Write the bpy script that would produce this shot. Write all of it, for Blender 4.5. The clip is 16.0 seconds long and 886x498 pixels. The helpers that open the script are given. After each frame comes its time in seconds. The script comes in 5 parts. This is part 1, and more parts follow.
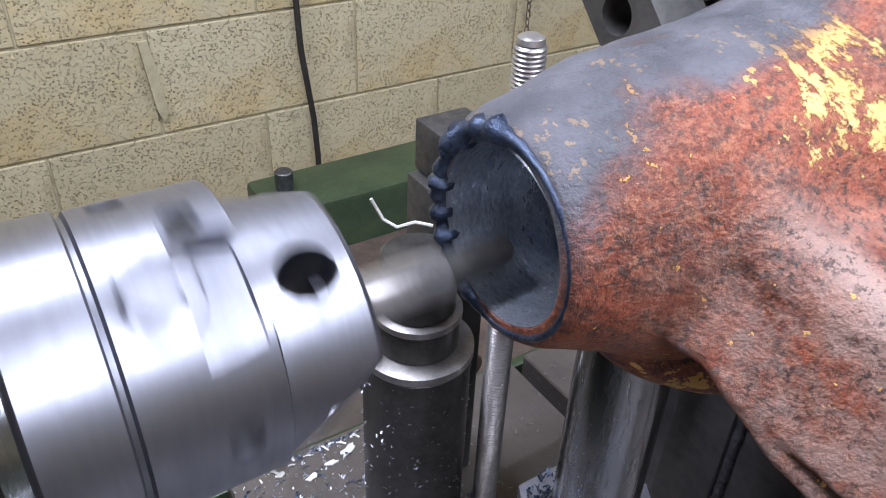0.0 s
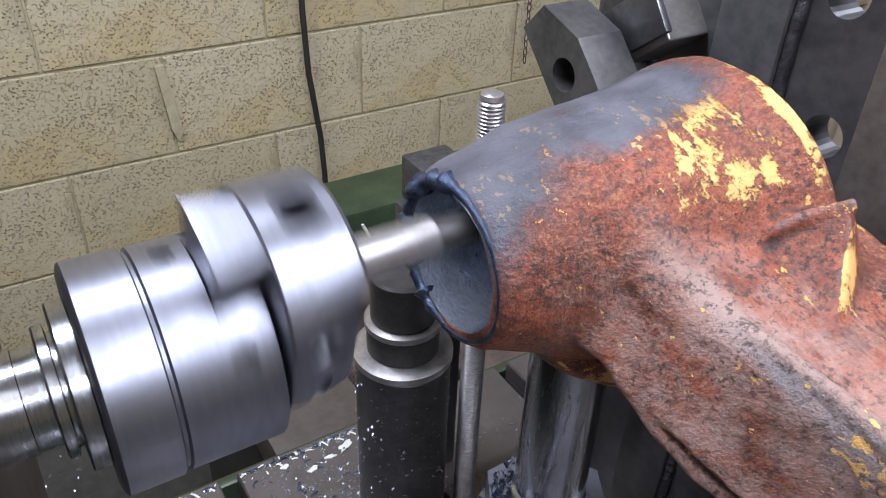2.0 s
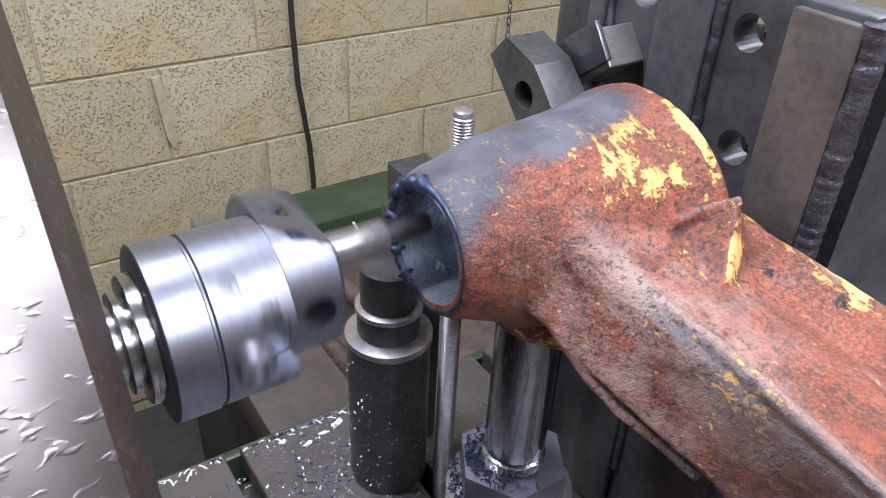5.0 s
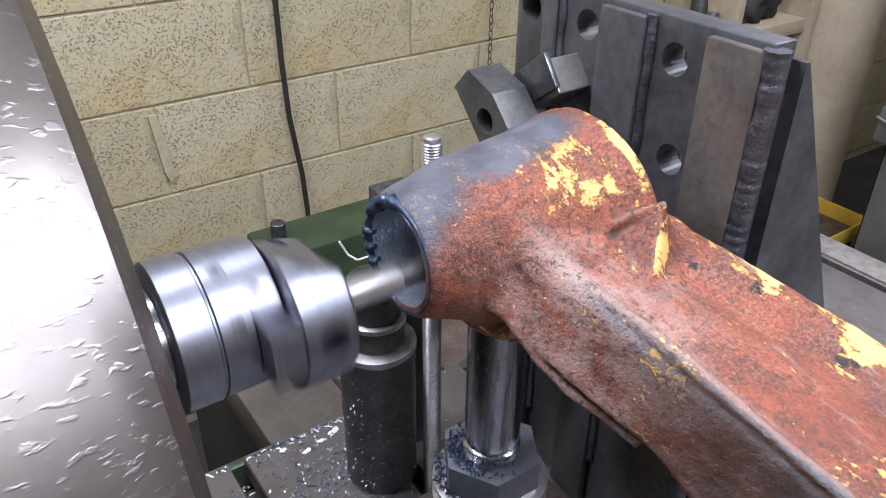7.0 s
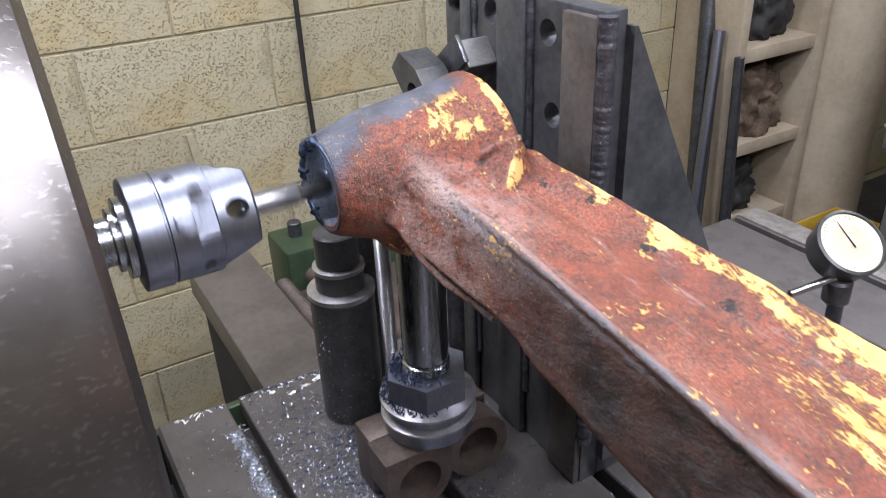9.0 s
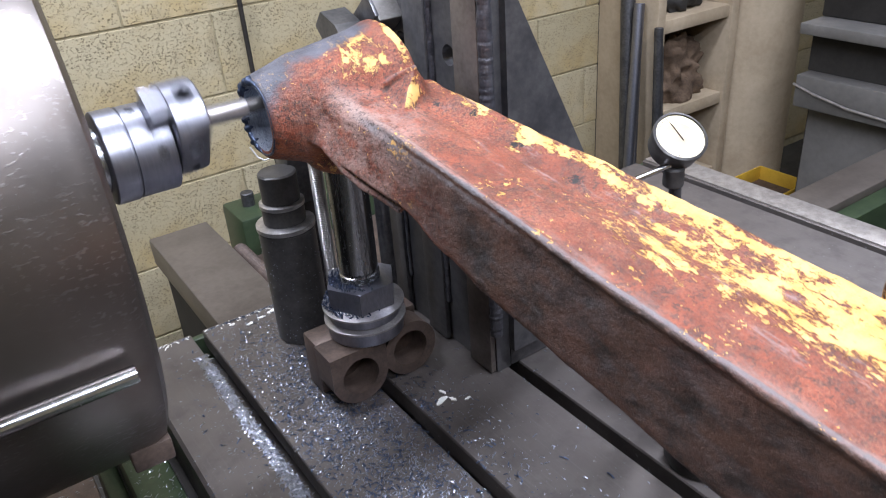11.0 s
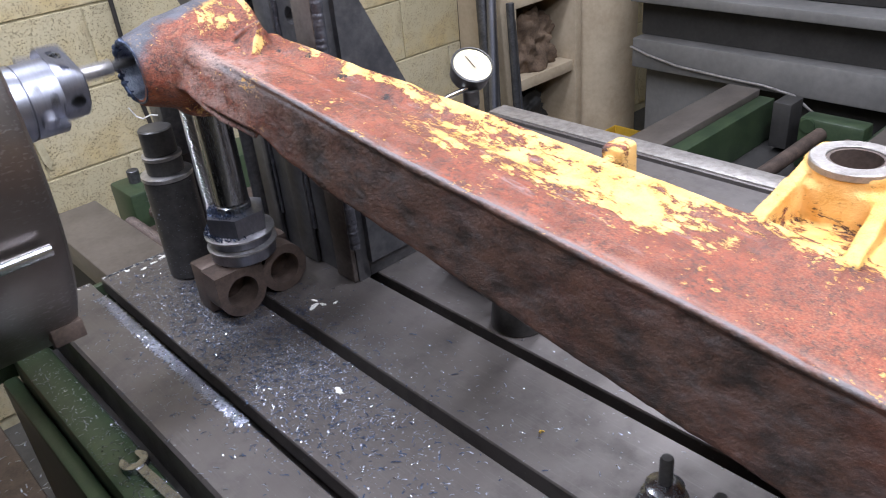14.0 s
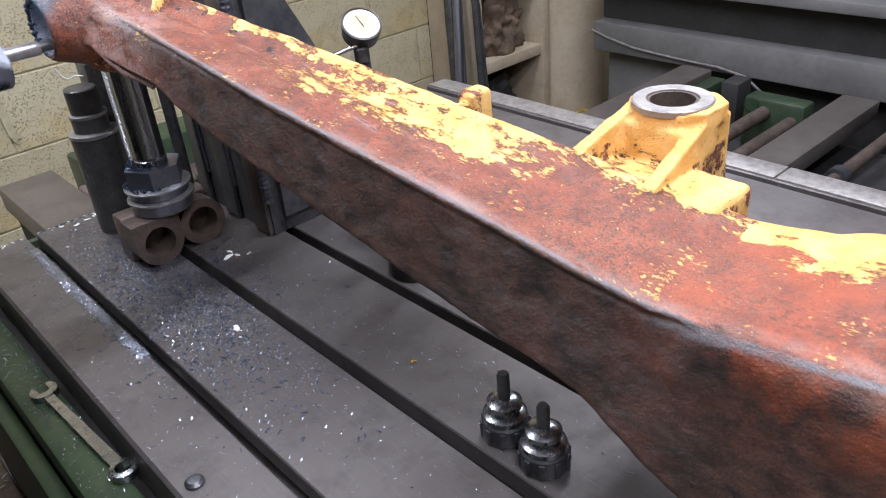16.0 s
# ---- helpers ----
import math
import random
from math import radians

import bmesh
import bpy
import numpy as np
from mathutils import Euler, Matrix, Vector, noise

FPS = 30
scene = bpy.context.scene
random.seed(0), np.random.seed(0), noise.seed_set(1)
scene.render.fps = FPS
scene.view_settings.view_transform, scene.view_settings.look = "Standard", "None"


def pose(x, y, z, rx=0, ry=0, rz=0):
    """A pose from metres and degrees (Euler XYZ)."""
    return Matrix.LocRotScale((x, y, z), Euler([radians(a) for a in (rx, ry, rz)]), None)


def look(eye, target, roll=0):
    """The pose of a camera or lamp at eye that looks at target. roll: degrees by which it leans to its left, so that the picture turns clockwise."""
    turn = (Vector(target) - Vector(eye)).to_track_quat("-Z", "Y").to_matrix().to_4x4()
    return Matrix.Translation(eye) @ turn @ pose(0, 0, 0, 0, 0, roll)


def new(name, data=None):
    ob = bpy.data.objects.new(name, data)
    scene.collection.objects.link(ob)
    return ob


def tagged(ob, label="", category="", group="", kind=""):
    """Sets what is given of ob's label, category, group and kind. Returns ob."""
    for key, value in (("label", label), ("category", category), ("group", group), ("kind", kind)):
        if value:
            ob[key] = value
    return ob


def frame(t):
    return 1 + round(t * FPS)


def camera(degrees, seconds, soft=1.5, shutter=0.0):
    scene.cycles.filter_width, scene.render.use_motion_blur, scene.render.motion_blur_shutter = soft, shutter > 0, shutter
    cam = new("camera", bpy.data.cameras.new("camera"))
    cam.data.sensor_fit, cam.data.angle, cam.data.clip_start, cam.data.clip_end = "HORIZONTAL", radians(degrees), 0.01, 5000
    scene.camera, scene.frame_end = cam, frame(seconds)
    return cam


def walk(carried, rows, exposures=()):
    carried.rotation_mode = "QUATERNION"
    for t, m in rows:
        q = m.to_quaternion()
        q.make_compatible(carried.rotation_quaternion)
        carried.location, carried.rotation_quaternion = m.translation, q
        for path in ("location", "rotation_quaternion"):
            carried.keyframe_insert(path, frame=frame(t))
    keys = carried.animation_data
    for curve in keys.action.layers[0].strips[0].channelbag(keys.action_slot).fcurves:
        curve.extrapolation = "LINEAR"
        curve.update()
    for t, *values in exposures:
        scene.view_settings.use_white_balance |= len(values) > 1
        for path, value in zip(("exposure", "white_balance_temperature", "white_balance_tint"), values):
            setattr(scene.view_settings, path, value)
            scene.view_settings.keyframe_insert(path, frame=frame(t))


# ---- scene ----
cam = camera(59.2, 16.0, soft=1.0, shutter=0.4)
PATH = [
    (0, (0.0768, 0.1097, 1.402), (1.0026, 1.4797, 0.276), 2.6),
    (0.5, (0.074, 0.0999, 1.409), (0.9934, 1.4774, 0.287), 2.8),
    (1, (0.0666, 0.0814, 1.424), (0.9777, 1.4686, 0.308), 2.4),
    (1.5, (0.0613, 0.0647, 1.438), (0.9758, 1.4567, 0.329), 2.4),
    (2, (0.0592, 0.0499, 1.45), (0.9729, 1.4449, 0.347), 2.3),
    (2.5, (0.0562, 0.037, 1.457), (0.9799, 1.4313, 0.359), 2.7),
    (3, (0.0499, 0.0205, 1.468), (0.9785, 1.4133, 0.374), 2.7),
    (3.5, (0.0428, 0.007, 1.472), (0.9822, 1.396, 0.382), 2.9),
    (4, (0.0351, -0.0024, 1.478), (0.9801, 1.3821, 0.387), 3.1),
    (6.5, (0.0092, -0.0526, 1.506), (0.9743, 1.3465, 0.453), 1.4),
    (7, (0.0046, -0.0733, 1.514), (0.9736, 1.3375, 0.48), 0.5),
    (7.5, (-0.0037, -0.0897, 1.517), (0.9768, 1.3262, 0.5), -0.0),
    (8, (0.0003, -0.1292, 1.523), (0.9572, 1.3187, 0.529), -1.4),
    (8.5, (0.0125, -0.1913, 1.515), (0.9292, 1.3078, 0.559), -2.2),
    (9, (0.013, -0.2635, 1.507), (0.885, 1.2671, 0.559), -2.5),
    (9.2, (0.0162, -0.2868, 1.505), (0.8706, 1.2491, 0.55), -2.5),
    (11.3, (-0.0685, -0.4358, 1.498), (0.9147, 1.0151, 0.535), -4.9),
    (11.5, (-0.1021, -0.4432, 1.496), (0.9237, 0.9753, 0.528), -4.5),
    (12, (-0.1367, -0.4887, 1.494), (0.914, 0.9018, 0.513), -5.2),
    (12.5, (-0.1525, -0.5236, 1.498), (0.954, 0.8084, 0.498), -4.9),
    (13, (-0.1521, -0.5457, 1.501), (0.9811, 0.7562, 0.492), -4.9),
    (13.5, (-0.1413, -0.5866, 1.506), (0.9877, 0.7256, 0.504), -5.3),
    (14, (-0.1201, -0.6374, 1.504), (1.0104, 0.6817, 0.513), -5.6),
    (14.5, (-0.1002, -0.6791, 1.496), (1.0364, 0.6406, 0.514), -6.0),
    (15, (-0.0809, -0.7277, 1.486), (1.0554, 0.6011, 0.515), -6.3),
    (15.5, (-0.0748, -0.7663, 1.477), (1.0561, 0.5579, 0.494), -5.8),
    (16, (-0.0754, -0.7993, 1.472), (1.0424, 0.5228, 0.47), -5.5),
]
walk(cam, [(t, look(eye, target, roll)) for t, eye, target, roll in PATH],
     [(0, 0.05), (1, -0.06), (2.5, -0.18), (3.5, -0.08), (6.5, 0.02), (8.5, -0.05), (9.2, 0.0), (11.3, 0.10), (13, 0.13), (14, 0.12), (15, 0.06), (16, 0.0)])

# ---- light ----
world = bpy.data.worlds.new("workshop_world")
scene.world = world
world.use_nodes = True
world.node_tree.nodes["Background"].inputs[0].default_value = (0.75, 0.85, 1.0, 1)
world.node_tree.nodes["Background"].inputs[1].default_value = 0.15
scene.view_settings.exposure = 0.0


def lamp(name, size, size_y, power, m, color=(0.83, 0.88, 1.05)):
    data = bpy.data.lights.new(name, "AREA")
    data.shape, data.size, data.size_y, data.energy, data.color = "RECTANGLE", size, size_y, power, color
    ob = new(name, data)
    ob.matrix_world = m
    return ob


# fluorescent tubes assumed under the ceiling; the last is added as frontal fill
TUBES = [(-0.35, 0.70, 2.55, 0), (0.9, -0.5, 2.6, 0), (2.1, 0.5, 2.6, 0), (0.1, -1.3, 2.6, 0)]
POWERS = [46, 38, 25, 46]
for (x, y, z, rz), power in zip(TUBES, POWERS):
    lamp("tube_light", 1.3, 0.16, power, pose(x, y, z - 0.06, 0, 0, rz))


# ---- materials ----
class Nodes:
    """A small writer of node trees."""

    def __init__(self, name):
        self.mat = bpy.data.materials.new(name)
        self.mat.use_nodes = True
        self.t = self.mat.node_tree
        self.bsdf = self.t.nodes["Principled BSDF"]
        self.co = self.t.nodes.new("ShaderNodeTexCoord").outputs["Object"]

    def put(self, socket, value):
        if isinstance(value, bpy.types.NodeSocket):
            self.t.links.new(value, socket)
        elif isinstance(value, tuple) and len(value) == 3 and socket.type == "RGBA":
            socket.default_value = (*value, 1)
        else:
            socket.default_value = value

    def noise(self, scale, detail=4, rough=0.55, stretch=None, distortion=0.0):
        n = self.t.nodes.new("ShaderNodeTexNoise")
        n.inputs["Scale"].default_value, n.inputs["Detail"].default_value = scale, detail
        n.inputs["Roughness"].default_value, n.inputs["Distortion"].default_value = rough, distortion
        co = self.co
        if stretch:
            m = self.t.nodes.new("ShaderNodeMapping")
            m.inputs["Scale"].default_value = stretch
            self.t.links.new(co, m.inputs[0])
            co = m.outputs[0]
        self.t.links.new(co, n.inputs["Vector"])
        return n.outputs["Fac"]

    def cells(self, scale, feature="F1"):
        n = self.t.nodes.new("ShaderNodeTexVoronoi")
        n.feature = feature
        n.inputs["Scale"].default_value = scale
        self.t.links.new(self.co, n.inputs["Vector"])
        return n.outputs["Distance"]

    def ramp(self, v, lo, hi, a=0.0, b=1.0):
        n = self.t.nodes.new("ShaderNodeMapRange")
        n.interpolation_type = "SMOOTHSTEP"
        self.put(n.inputs["Value"], v)
        for k, q in zip(("From Min", "From Max", "To Min", "To Max"), (lo, hi, a, b)):
            n.inputs[k].default_value = q
        return n.outputs["Result"]

    def math(self, op, a, b=0.0):
        n = self.t.nodes.new("ShaderNodeMath")
        n.operation = op
        self.put(n.inputs[0], a)
        self.put(n.inputs[1], b)
        return n.outputs[0]

    def mix(self, fac, a, b):
        n = self.t.nodes.new("ShaderNodeMix")
        n.data_type = "RGBA"
        self.put(n.inputs[0], fac)
        self.put(n.inputs[6], a)
        self.put(n.inputs[7], b)
        return n.outputs[2]

    def axis(self, k):
        n = self.t.nodes.new("ShaderNodeSeparateXYZ")
        self.t.links.new(self.co, n.inputs[0])
        return n.outputs[k]

    def normal(self, k):
        g = self.t.nodes.new("ShaderNodeNewGeometry")
        n = self.t.nodes.new("ShaderNodeSeparateXYZ")
        self.t.links.new(g.outputs["Normal"], n.inputs[0])
        return n.outputs[k]

    def blob(self, c, r0, r1):
        """1 near the place c, 0 past r1."""
        n = self.t.nodes.new("ShaderNodeVectorMath")
        n.operation = "DISTANCE"
        self.t.links.new(self.co, n.inputs[0])
        n.inputs[1].default_value = c
        return self.ramp(n.outputs["Value"], r0, r1, 1.0, 0.0)

    def random(self):
        return self.t.nodes.new("ShaderNodeObjectInfo").outputs["Random"]

    def done(self, color, rough, metal=0.0, bump=None, strength=0.3, distance=0.002, spec=None):
        self.put(self.bsdf.inputs["Base Color"], color)
        self.put(self.bsdf.inputs["Roughness"], rough)
        self.put(self.bsdf.inputs["Metallic"], metal)
        if spec is not None:
            self.bsdf.inputs["Specular IOR Level"].default_value = spec
        if bump is not None:
            b = self.t.nodes.new("ShaderNodeBump")
            b.inputs["Strength"].default_value, b.inputs["Distance"].default_value = strength, distance
            self.t.links.new(bump, b.inputs["Height"])
            self.t.links.new(b.outputs[0], self.bsdf.inputs["Normal"])
        return self.mat


def metal_mat(name, dark, light, rough=(0.2, 0.4), scale=30, stretch=None, bump=0.1, metal=1.0):
    n = Nodes(name)
    big, fine = n.noise(scale, 5, 0.6, stretch), n.noise(scale * 8, 3, 0.6, stretch)
    f = n.math("ADD", n.math("MULTIPLY", big, 0.65), n.math("MULTIPLY", fine, 0.35))
    return n.done(n.mix(n.ramp(f, 0.3, 0.7), dark, light), n.ramp(f, 0.3, 0.7, rough[1], rough[0]), metal, f, bump, 0.001)


def plain_mat(name, a, b, rough=0.6, scale=20, bump=0.2, distance=0.002, metal=0.0):
    n = Nodes(name)
    big, fine = n.noise(scale, 6, 0.65), n.noise(scale * 9, 3, 0.6)
    f = n.math("ADD", n.math("MULTIPLY", big, 0.7), n.math("MULTIPLY", fine, 0.3))
    return n.done(n.mix(n.ramp(f, 0.3, 0.7), a, b), rough, metal, f, bump, distance)


def block_mat():
    n = Nodes("painted_block")
    pores = n.math("MULTIPLY", n.ramp(n.noise(215, 3, 0.6), 0.565, 0.64), n.ramp(n.noise(13, 4), 0.36, 0.60, 0.35, 1.0))
    pits = n.math("MULTIPLY", n.ramp(n.cells(135), 0.16, 0.33, 1.0, 0.0), n.ramp(n.noise(20, 3), 0.42, 0.58))
    hole = n.math("MAXIMUM", n.math("MULTIPLY", pores, 0.9), pits)
    dirt = n.ramp(n.noise(2.6, 6, 0.65), 0.42, 0.72)
    soot = n.ramp(n.noise(7, 5, 0.7), 0.5, 0.75)
    base = n.mix(n.random(), (0.450, 0.388, 0.245), (0.535, 0.468, 0.315))
    base = n.mix(n.math("MULTIPLY", dirt, 0.85), base, (0.50, 0.37, 0.16))
    base = n.mix(n.math("MULTIPLY", soot, 0.5), base, (0.26, 0.20, 0.115))
    base = n.mix(n.math("MULTIPLY", hole, 0.75), base, (0.155, 0.12, 0.07))
    height = n.math("SUBTRACT", n.math("MULTIPLY", n.noise(60, 4), 0.5), hole)
    return n.done(base, 0.75, 0, height, 0.8, 0.003)


def arm_mat():
    n = Nodes("worn_paint")
    x, y, z = n.axis(0), n.axis(1), n.axis(2)
    nz, nx = n.normal(2), n.normal(0)
    big, mid, fine = n.noise(9, 6, 0.62), n.noise(34, 6, 0.65), n.noise(190, 3, 0.6)
    # brick-red primer over scale, browner where handled
    red = n.mix(n.ramp(mid, 0.32, 0.68), (0.150, 0.034, 0.018), (0.335, 0.080, 0.038))
    pits = n.math("MULTIPLY", n.ramp(n.noise(150, 5, 0.72), 0.50, 0.58), n.ramp(n.noise(15, 5, 0.65), 0.38, 0.56))
    red = n.mix(n.math("MULTIPLY", n.ramp(n.noise(210, 4, 0.7), 0.56, 0.64), n.ramp(y, 0.0, 0.14, 0.2, 0.55)), red, (0.42, 0.17, 0.085))
    red = n.mix(n.math("MULTIPLY", pits, 0.8), red, (0.055, 0.028, 0.024))
    red = n.mix(n.math("MULTIPLY", n.ramp(fine, 0.5, 0.7), 0.5), red, (0.18, 0.072, 0.046))
    grit = n.noise(560, 4, 0.75)
    red = n.mix(n.math("MULTIPLY", n.ramp(grit, 0.50, 0.57), n.ramp(n.noise(12, 5, 0.6), 0.35, 0.6, 0.12, 0.5)), red, (0.43, 0.185, 0.105))
    red = n.mix(n.math("MULTIPLY", n.ramp(grit, 0.45, 0.37), 0.6), red, (0.060, 0.026, 0.021))
    pale = n.math("MULTIPLY", n.ramp(n.noise(24, 9, 0.7), 0.53, 0.70), 0.24)
    red = n.mix(pale, red, (0.34, 0.19, 0.145))
    # pale scuffing along the lower lip by the boss, brightened to light the flank
    scuff_lit = n.math("MULTIPLY", n.blob((0.262, 0.165, 1.243), 0.025, 0.085), n.ramp(n.noise(48, 8, 0.72), 0.36, 0.60))
    red = n.mix(n.math("MULTIPLY", scuff_lit, 0.72), red, (0.43, 0.30, 0.26))
    # bare, rubbed band above the long ridge and drawn-out scrapes on the top
    ridge = n.math("SUBTRACT", n.math("ADD", x, n.math("MULTIPLY", y, 0.085)), 0.2825)
    band = n.math("MULTIPLY", n.ramp(ridge, -0.006, 0.002), n.ramp(ridge, 0.018, 0.004))
    band = n.math("MULTIPLY", band, n.math("MULTIPLY", n.ramp(n.noise(30, 8, 0.72, (1, 0.3, 1)), 0.38, 0.62), n.ramp(y, 0.23, 0.19)))
    red = n.mix(n.math("MULTIPLY", band, 0.7), red, (0.36, 0.26, 0.225))
    scrape = n.math("MULTIPLY", n.ramp(n.noise(60, 8, 0.7, (1, 0.14, 1)), 0.56, 0.66), n.math("MULTIPLY", n.ramp(ridge, 0.02, 0.05), n.math("MULTIPLY", n.ramp(y, 0.19, 0.12), n.ramp(y, -0.42, -0.30))))
    red = n.mix(n.math("MULTIPLY", scrape, 0.6), red, (0.40, 0.31, 0.30))
    # brown smears over the flank below the long ridge, darkened by its -x facing
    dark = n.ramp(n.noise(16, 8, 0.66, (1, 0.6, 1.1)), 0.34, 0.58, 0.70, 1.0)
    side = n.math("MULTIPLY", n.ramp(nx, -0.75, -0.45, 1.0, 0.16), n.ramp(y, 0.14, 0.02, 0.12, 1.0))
    flank_brown = n.mix(n.ramp(n.noise(38, 9, 0.75, (1, 0.8, 1)), 0.36, 0.64), (0.026, 0.018, 0.015), (0.130, 0.064, 0.042))
    red = n.mix(n.math("MULTIPLY", dark, side), red, flank_brown)
    # orange rust under the boss and lip
    under = n.math("MULTIPLY", n.math("MULTIPLY", n.ramp(nz, -0.15, -0.5), n.ramp(y, -0.02, 0.08)), n.ramp(n.noise(26, 7, 0.7), 0.36, 0.58))
    red = n.mix(n.math("MULTIPLY", under, 0.7), red, (0.40, 0.115, 0.030))
    # brighter red primer where the wide end begins
    fresh = n.math("MULTIPLY", n.ramp(y, -0.50, -0.60), n.ramp(n.noise(14, 8, 0.7), 0.40, 0.60))
    red = n.mix(n.math("MULTIPLY", n.math("MULTIPLY", fresh, 0.65), n.ramp(z, 1.06, 1.11)), red, (0.40, 0.080, 0.028))
    # bluish scale near the heated bore mouth
    wob = n.math("MULTIPLY", n.math("SUBTRACT", n.math("ADD", big, mid), 1.0), 0.9)
    heat = n.math("ADD", n.blob((0.225, 0.300, 1.285), 0.030, 0.088), wob)
    crest = n.math("MULTIPLY", n.ramp(z, 1.285, 1.325), n.math("MULTIPLY", n.ramp(x, 0.37, 0.31), n.ramp(y, 0.225, 0.27)))
    heat = n.math("MAXIMUM", n.ramp(heat, 0.36, 0.72), n.ramp(n.math("ADD", crest, wob), 0.3, 0.7))
    grey = n.mix(n.ramp(mid, 0.3, 0.7), (0.055, 0.058, 0.072), (0.125, 0.124, 0.148))
    col = n.mix(heat, red, grey)
    # bare worn edges; the creases have their shade put into the colour
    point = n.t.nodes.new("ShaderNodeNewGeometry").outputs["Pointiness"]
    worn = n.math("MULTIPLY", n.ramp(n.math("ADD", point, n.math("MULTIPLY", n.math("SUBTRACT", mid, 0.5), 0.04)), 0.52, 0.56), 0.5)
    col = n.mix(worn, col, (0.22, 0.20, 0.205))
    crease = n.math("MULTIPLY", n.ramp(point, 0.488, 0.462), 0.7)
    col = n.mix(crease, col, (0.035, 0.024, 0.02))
    # polished line along the long ridge
    line = n.math("MULTIPLY", n.math("MULTIPLY", n.ramp(ridge, -0.0035, -0.001), n.ramp(ridge, 0.0035, 0.001)), n.math("MULTIPLY", n.ramp(nz, -0.1, 0.3), n.ramp(y, 0.19, 0.15)))
    col = n.mix(n.math("MULTIPLY", line, n.ramp(mid, 0.35, 0.55, 0.35, 0.85)), col, (0.17, 0.16, 0.165))
    # burnt spatter
    for c, r in (((0.344, 0.166, 1.266), 0.015), ((0.366, 0.134, 1.259), 0.016), ((0.368, 0.073, 1.249), 0.016), ((0.372, 0.005, 1.235), 0.012)):
        burn = n.ramp(n.math("ADD", n.blob(c, 0.0, r), n.math("MULTIPLY", n.math("SUBTRACT", n.noise(260, 6, 0.8), 0.5), 3.2)), 0.50, 0.75)
        col = n.mix(n.math("MULTIPLY", burn, n.blob(c, r * 0.5, r * 1.2)), col, (0.016, 0.014, 0.014))
    # dark pitting over the boss and the flank beside it
    pitted = n.math("MULTIPLY", n.ramp(n.noise(330, 5, 0.75), 0.52, 0.60), n.math("MULTIPLY", n.ramp(y, 0.02, 0.16, 0.25, 1.0), n.ramp(n.noise(19, 6, 0.7), 0.36, 0.58, 0.15, 0.85)))
    col = n.mix(n.math("MULTIPLY", pitted, n.math("SUBTRACT", 1.0, n.math("MULTIPLY", heat, 0.7))), col, (0.035, 0.022, 0.020))
    # what is left of the yellow paint
    flakes = n.math("ADD", n.math("MULTIPLY", n.noise(64, 12, 0.84, (1, 0.36, 1)), 0.95), n.math("MULTIPLY", n.noise(17, 6, 0.70), 0.50))
    keep = n.blob((0.322, 0.228, 1.315), 0.016, 0.060)
    keep = n.math("MAXIMUM", keep, n.math("MULTIPLY", n.blob((0.318, 0.174, 1.287), 0.010, 0.030), 1.15))
    run = n.math("MULTIPLY", n.ramp(y, 0.06, -0.16), n.ramp(y, -0.44, -0.30))
    edge = n.math("ADD", x, n.math("MULTIPLY", y, 0.16))
    run = n.math("MULTIPLY", run, n.ramp(edge, 0.292, 0.350))
    run2 = n.math("MULTIPLY", n.ramp(y, 0.18, -0.04, 0.62, 0.92), n.ramp(edge, 0.350, 0.395))
    keep = n.math("MAXIMUM", keep, n.math("MAXIMUM", run, run2))
    hump = n.math("MULTIPLY", n.ramp(y, -0.53, -0.60), n.ramp(edge, 0.31, 0.36))
    keep = n.math("MAXIMUM", keep, hump)
    rise = n.math("SUBTRACT", n.math("SUBTRACT", z, 1.2425), n.math("MULTIPLY", y, 0.18))
    cast = n.math("MULTIPLY", n.math("MULTIPLY", n.ramp(edge, 0.352, 0.372), n.ramp(rise, -0.003, 0.003)), n.ramp(y, -0.15, -0.19))
    keep = n.math("MAXIMUM", keep, n.math("MULTIPLY", cast, 1.5))
    low = n.math("MULTIPLY", n.math("MAXIMUM", n.ramp(nx, -0.5, -0.2, 0.25, 1.0), n.ramp(y, -0.17, -0.2)), n.math("MAXIMUM", n.ramp(nz, -0.2, 0.25), n.ramp(edge, 0.39, 0.42)))
    keep = n.math("MULTIPLY", keep, low)
    f = n.math("ADD", flakes, n.math("MULTIPLY", keep, 0.215))
    speck = n.math("ADD", n.math("MULTIPLY", n.noise(210, 4, 0.65, (1, 0.7, 1)), 0.55), n.math("MULTIPLY", n.noise(20, 4, 0.6), 0.45))
    paint = n.math("MAXIMUM", n.ramp(f, 0.888, 0.898), n.math("MULTIPLY", n.ramp(speck, 0.592, 0.602), n.math("MAXIMUM", n.math("MULTIPLY", n.ramp(nx, -0.75, -0.5), 0.8), n.ramp(y, 0.08, 0.14))))
    paint = n.math("MULTIPLY", paint, n.math("MAXIMUM", n.ramp(keep, 0.02, 0.15), n.ramp(speck, 0.592, 0.602)))
    paint = n.math("MULTIPLY", paint, n.math("SUBTRACT", 1.0, n.math("MULTIPLY", heat, 0.8)))
    yellow = n.mix(n.ramp(mid, 0.35, 0.7), (0.72, 0.385, 0.095), (0.86, 0.53, 0.19))
    yellow = n.mix(n.ramp(fine, 0.62, 0.75), yellow, (0.30, 0.14, 0.04))
    col = n.mix(paint, col, yellow)
    height = n.math("ADD", n.math("MULTIPLY", paint, 0.5), n.math("ADD", n.math("MULTIPLY", mid, 0.9), n.math("MULTIPLY", fine, 0.5)))
    height = n.math("ADD", height, n.math("MULTIPLY", n.noise(420, 4, 0.75), 0.55))
    return n.done(col, n.ramp(mid, 0.3, 0.7, 0.44, 0.66), 0.0, height, 1.0, 0.0022)


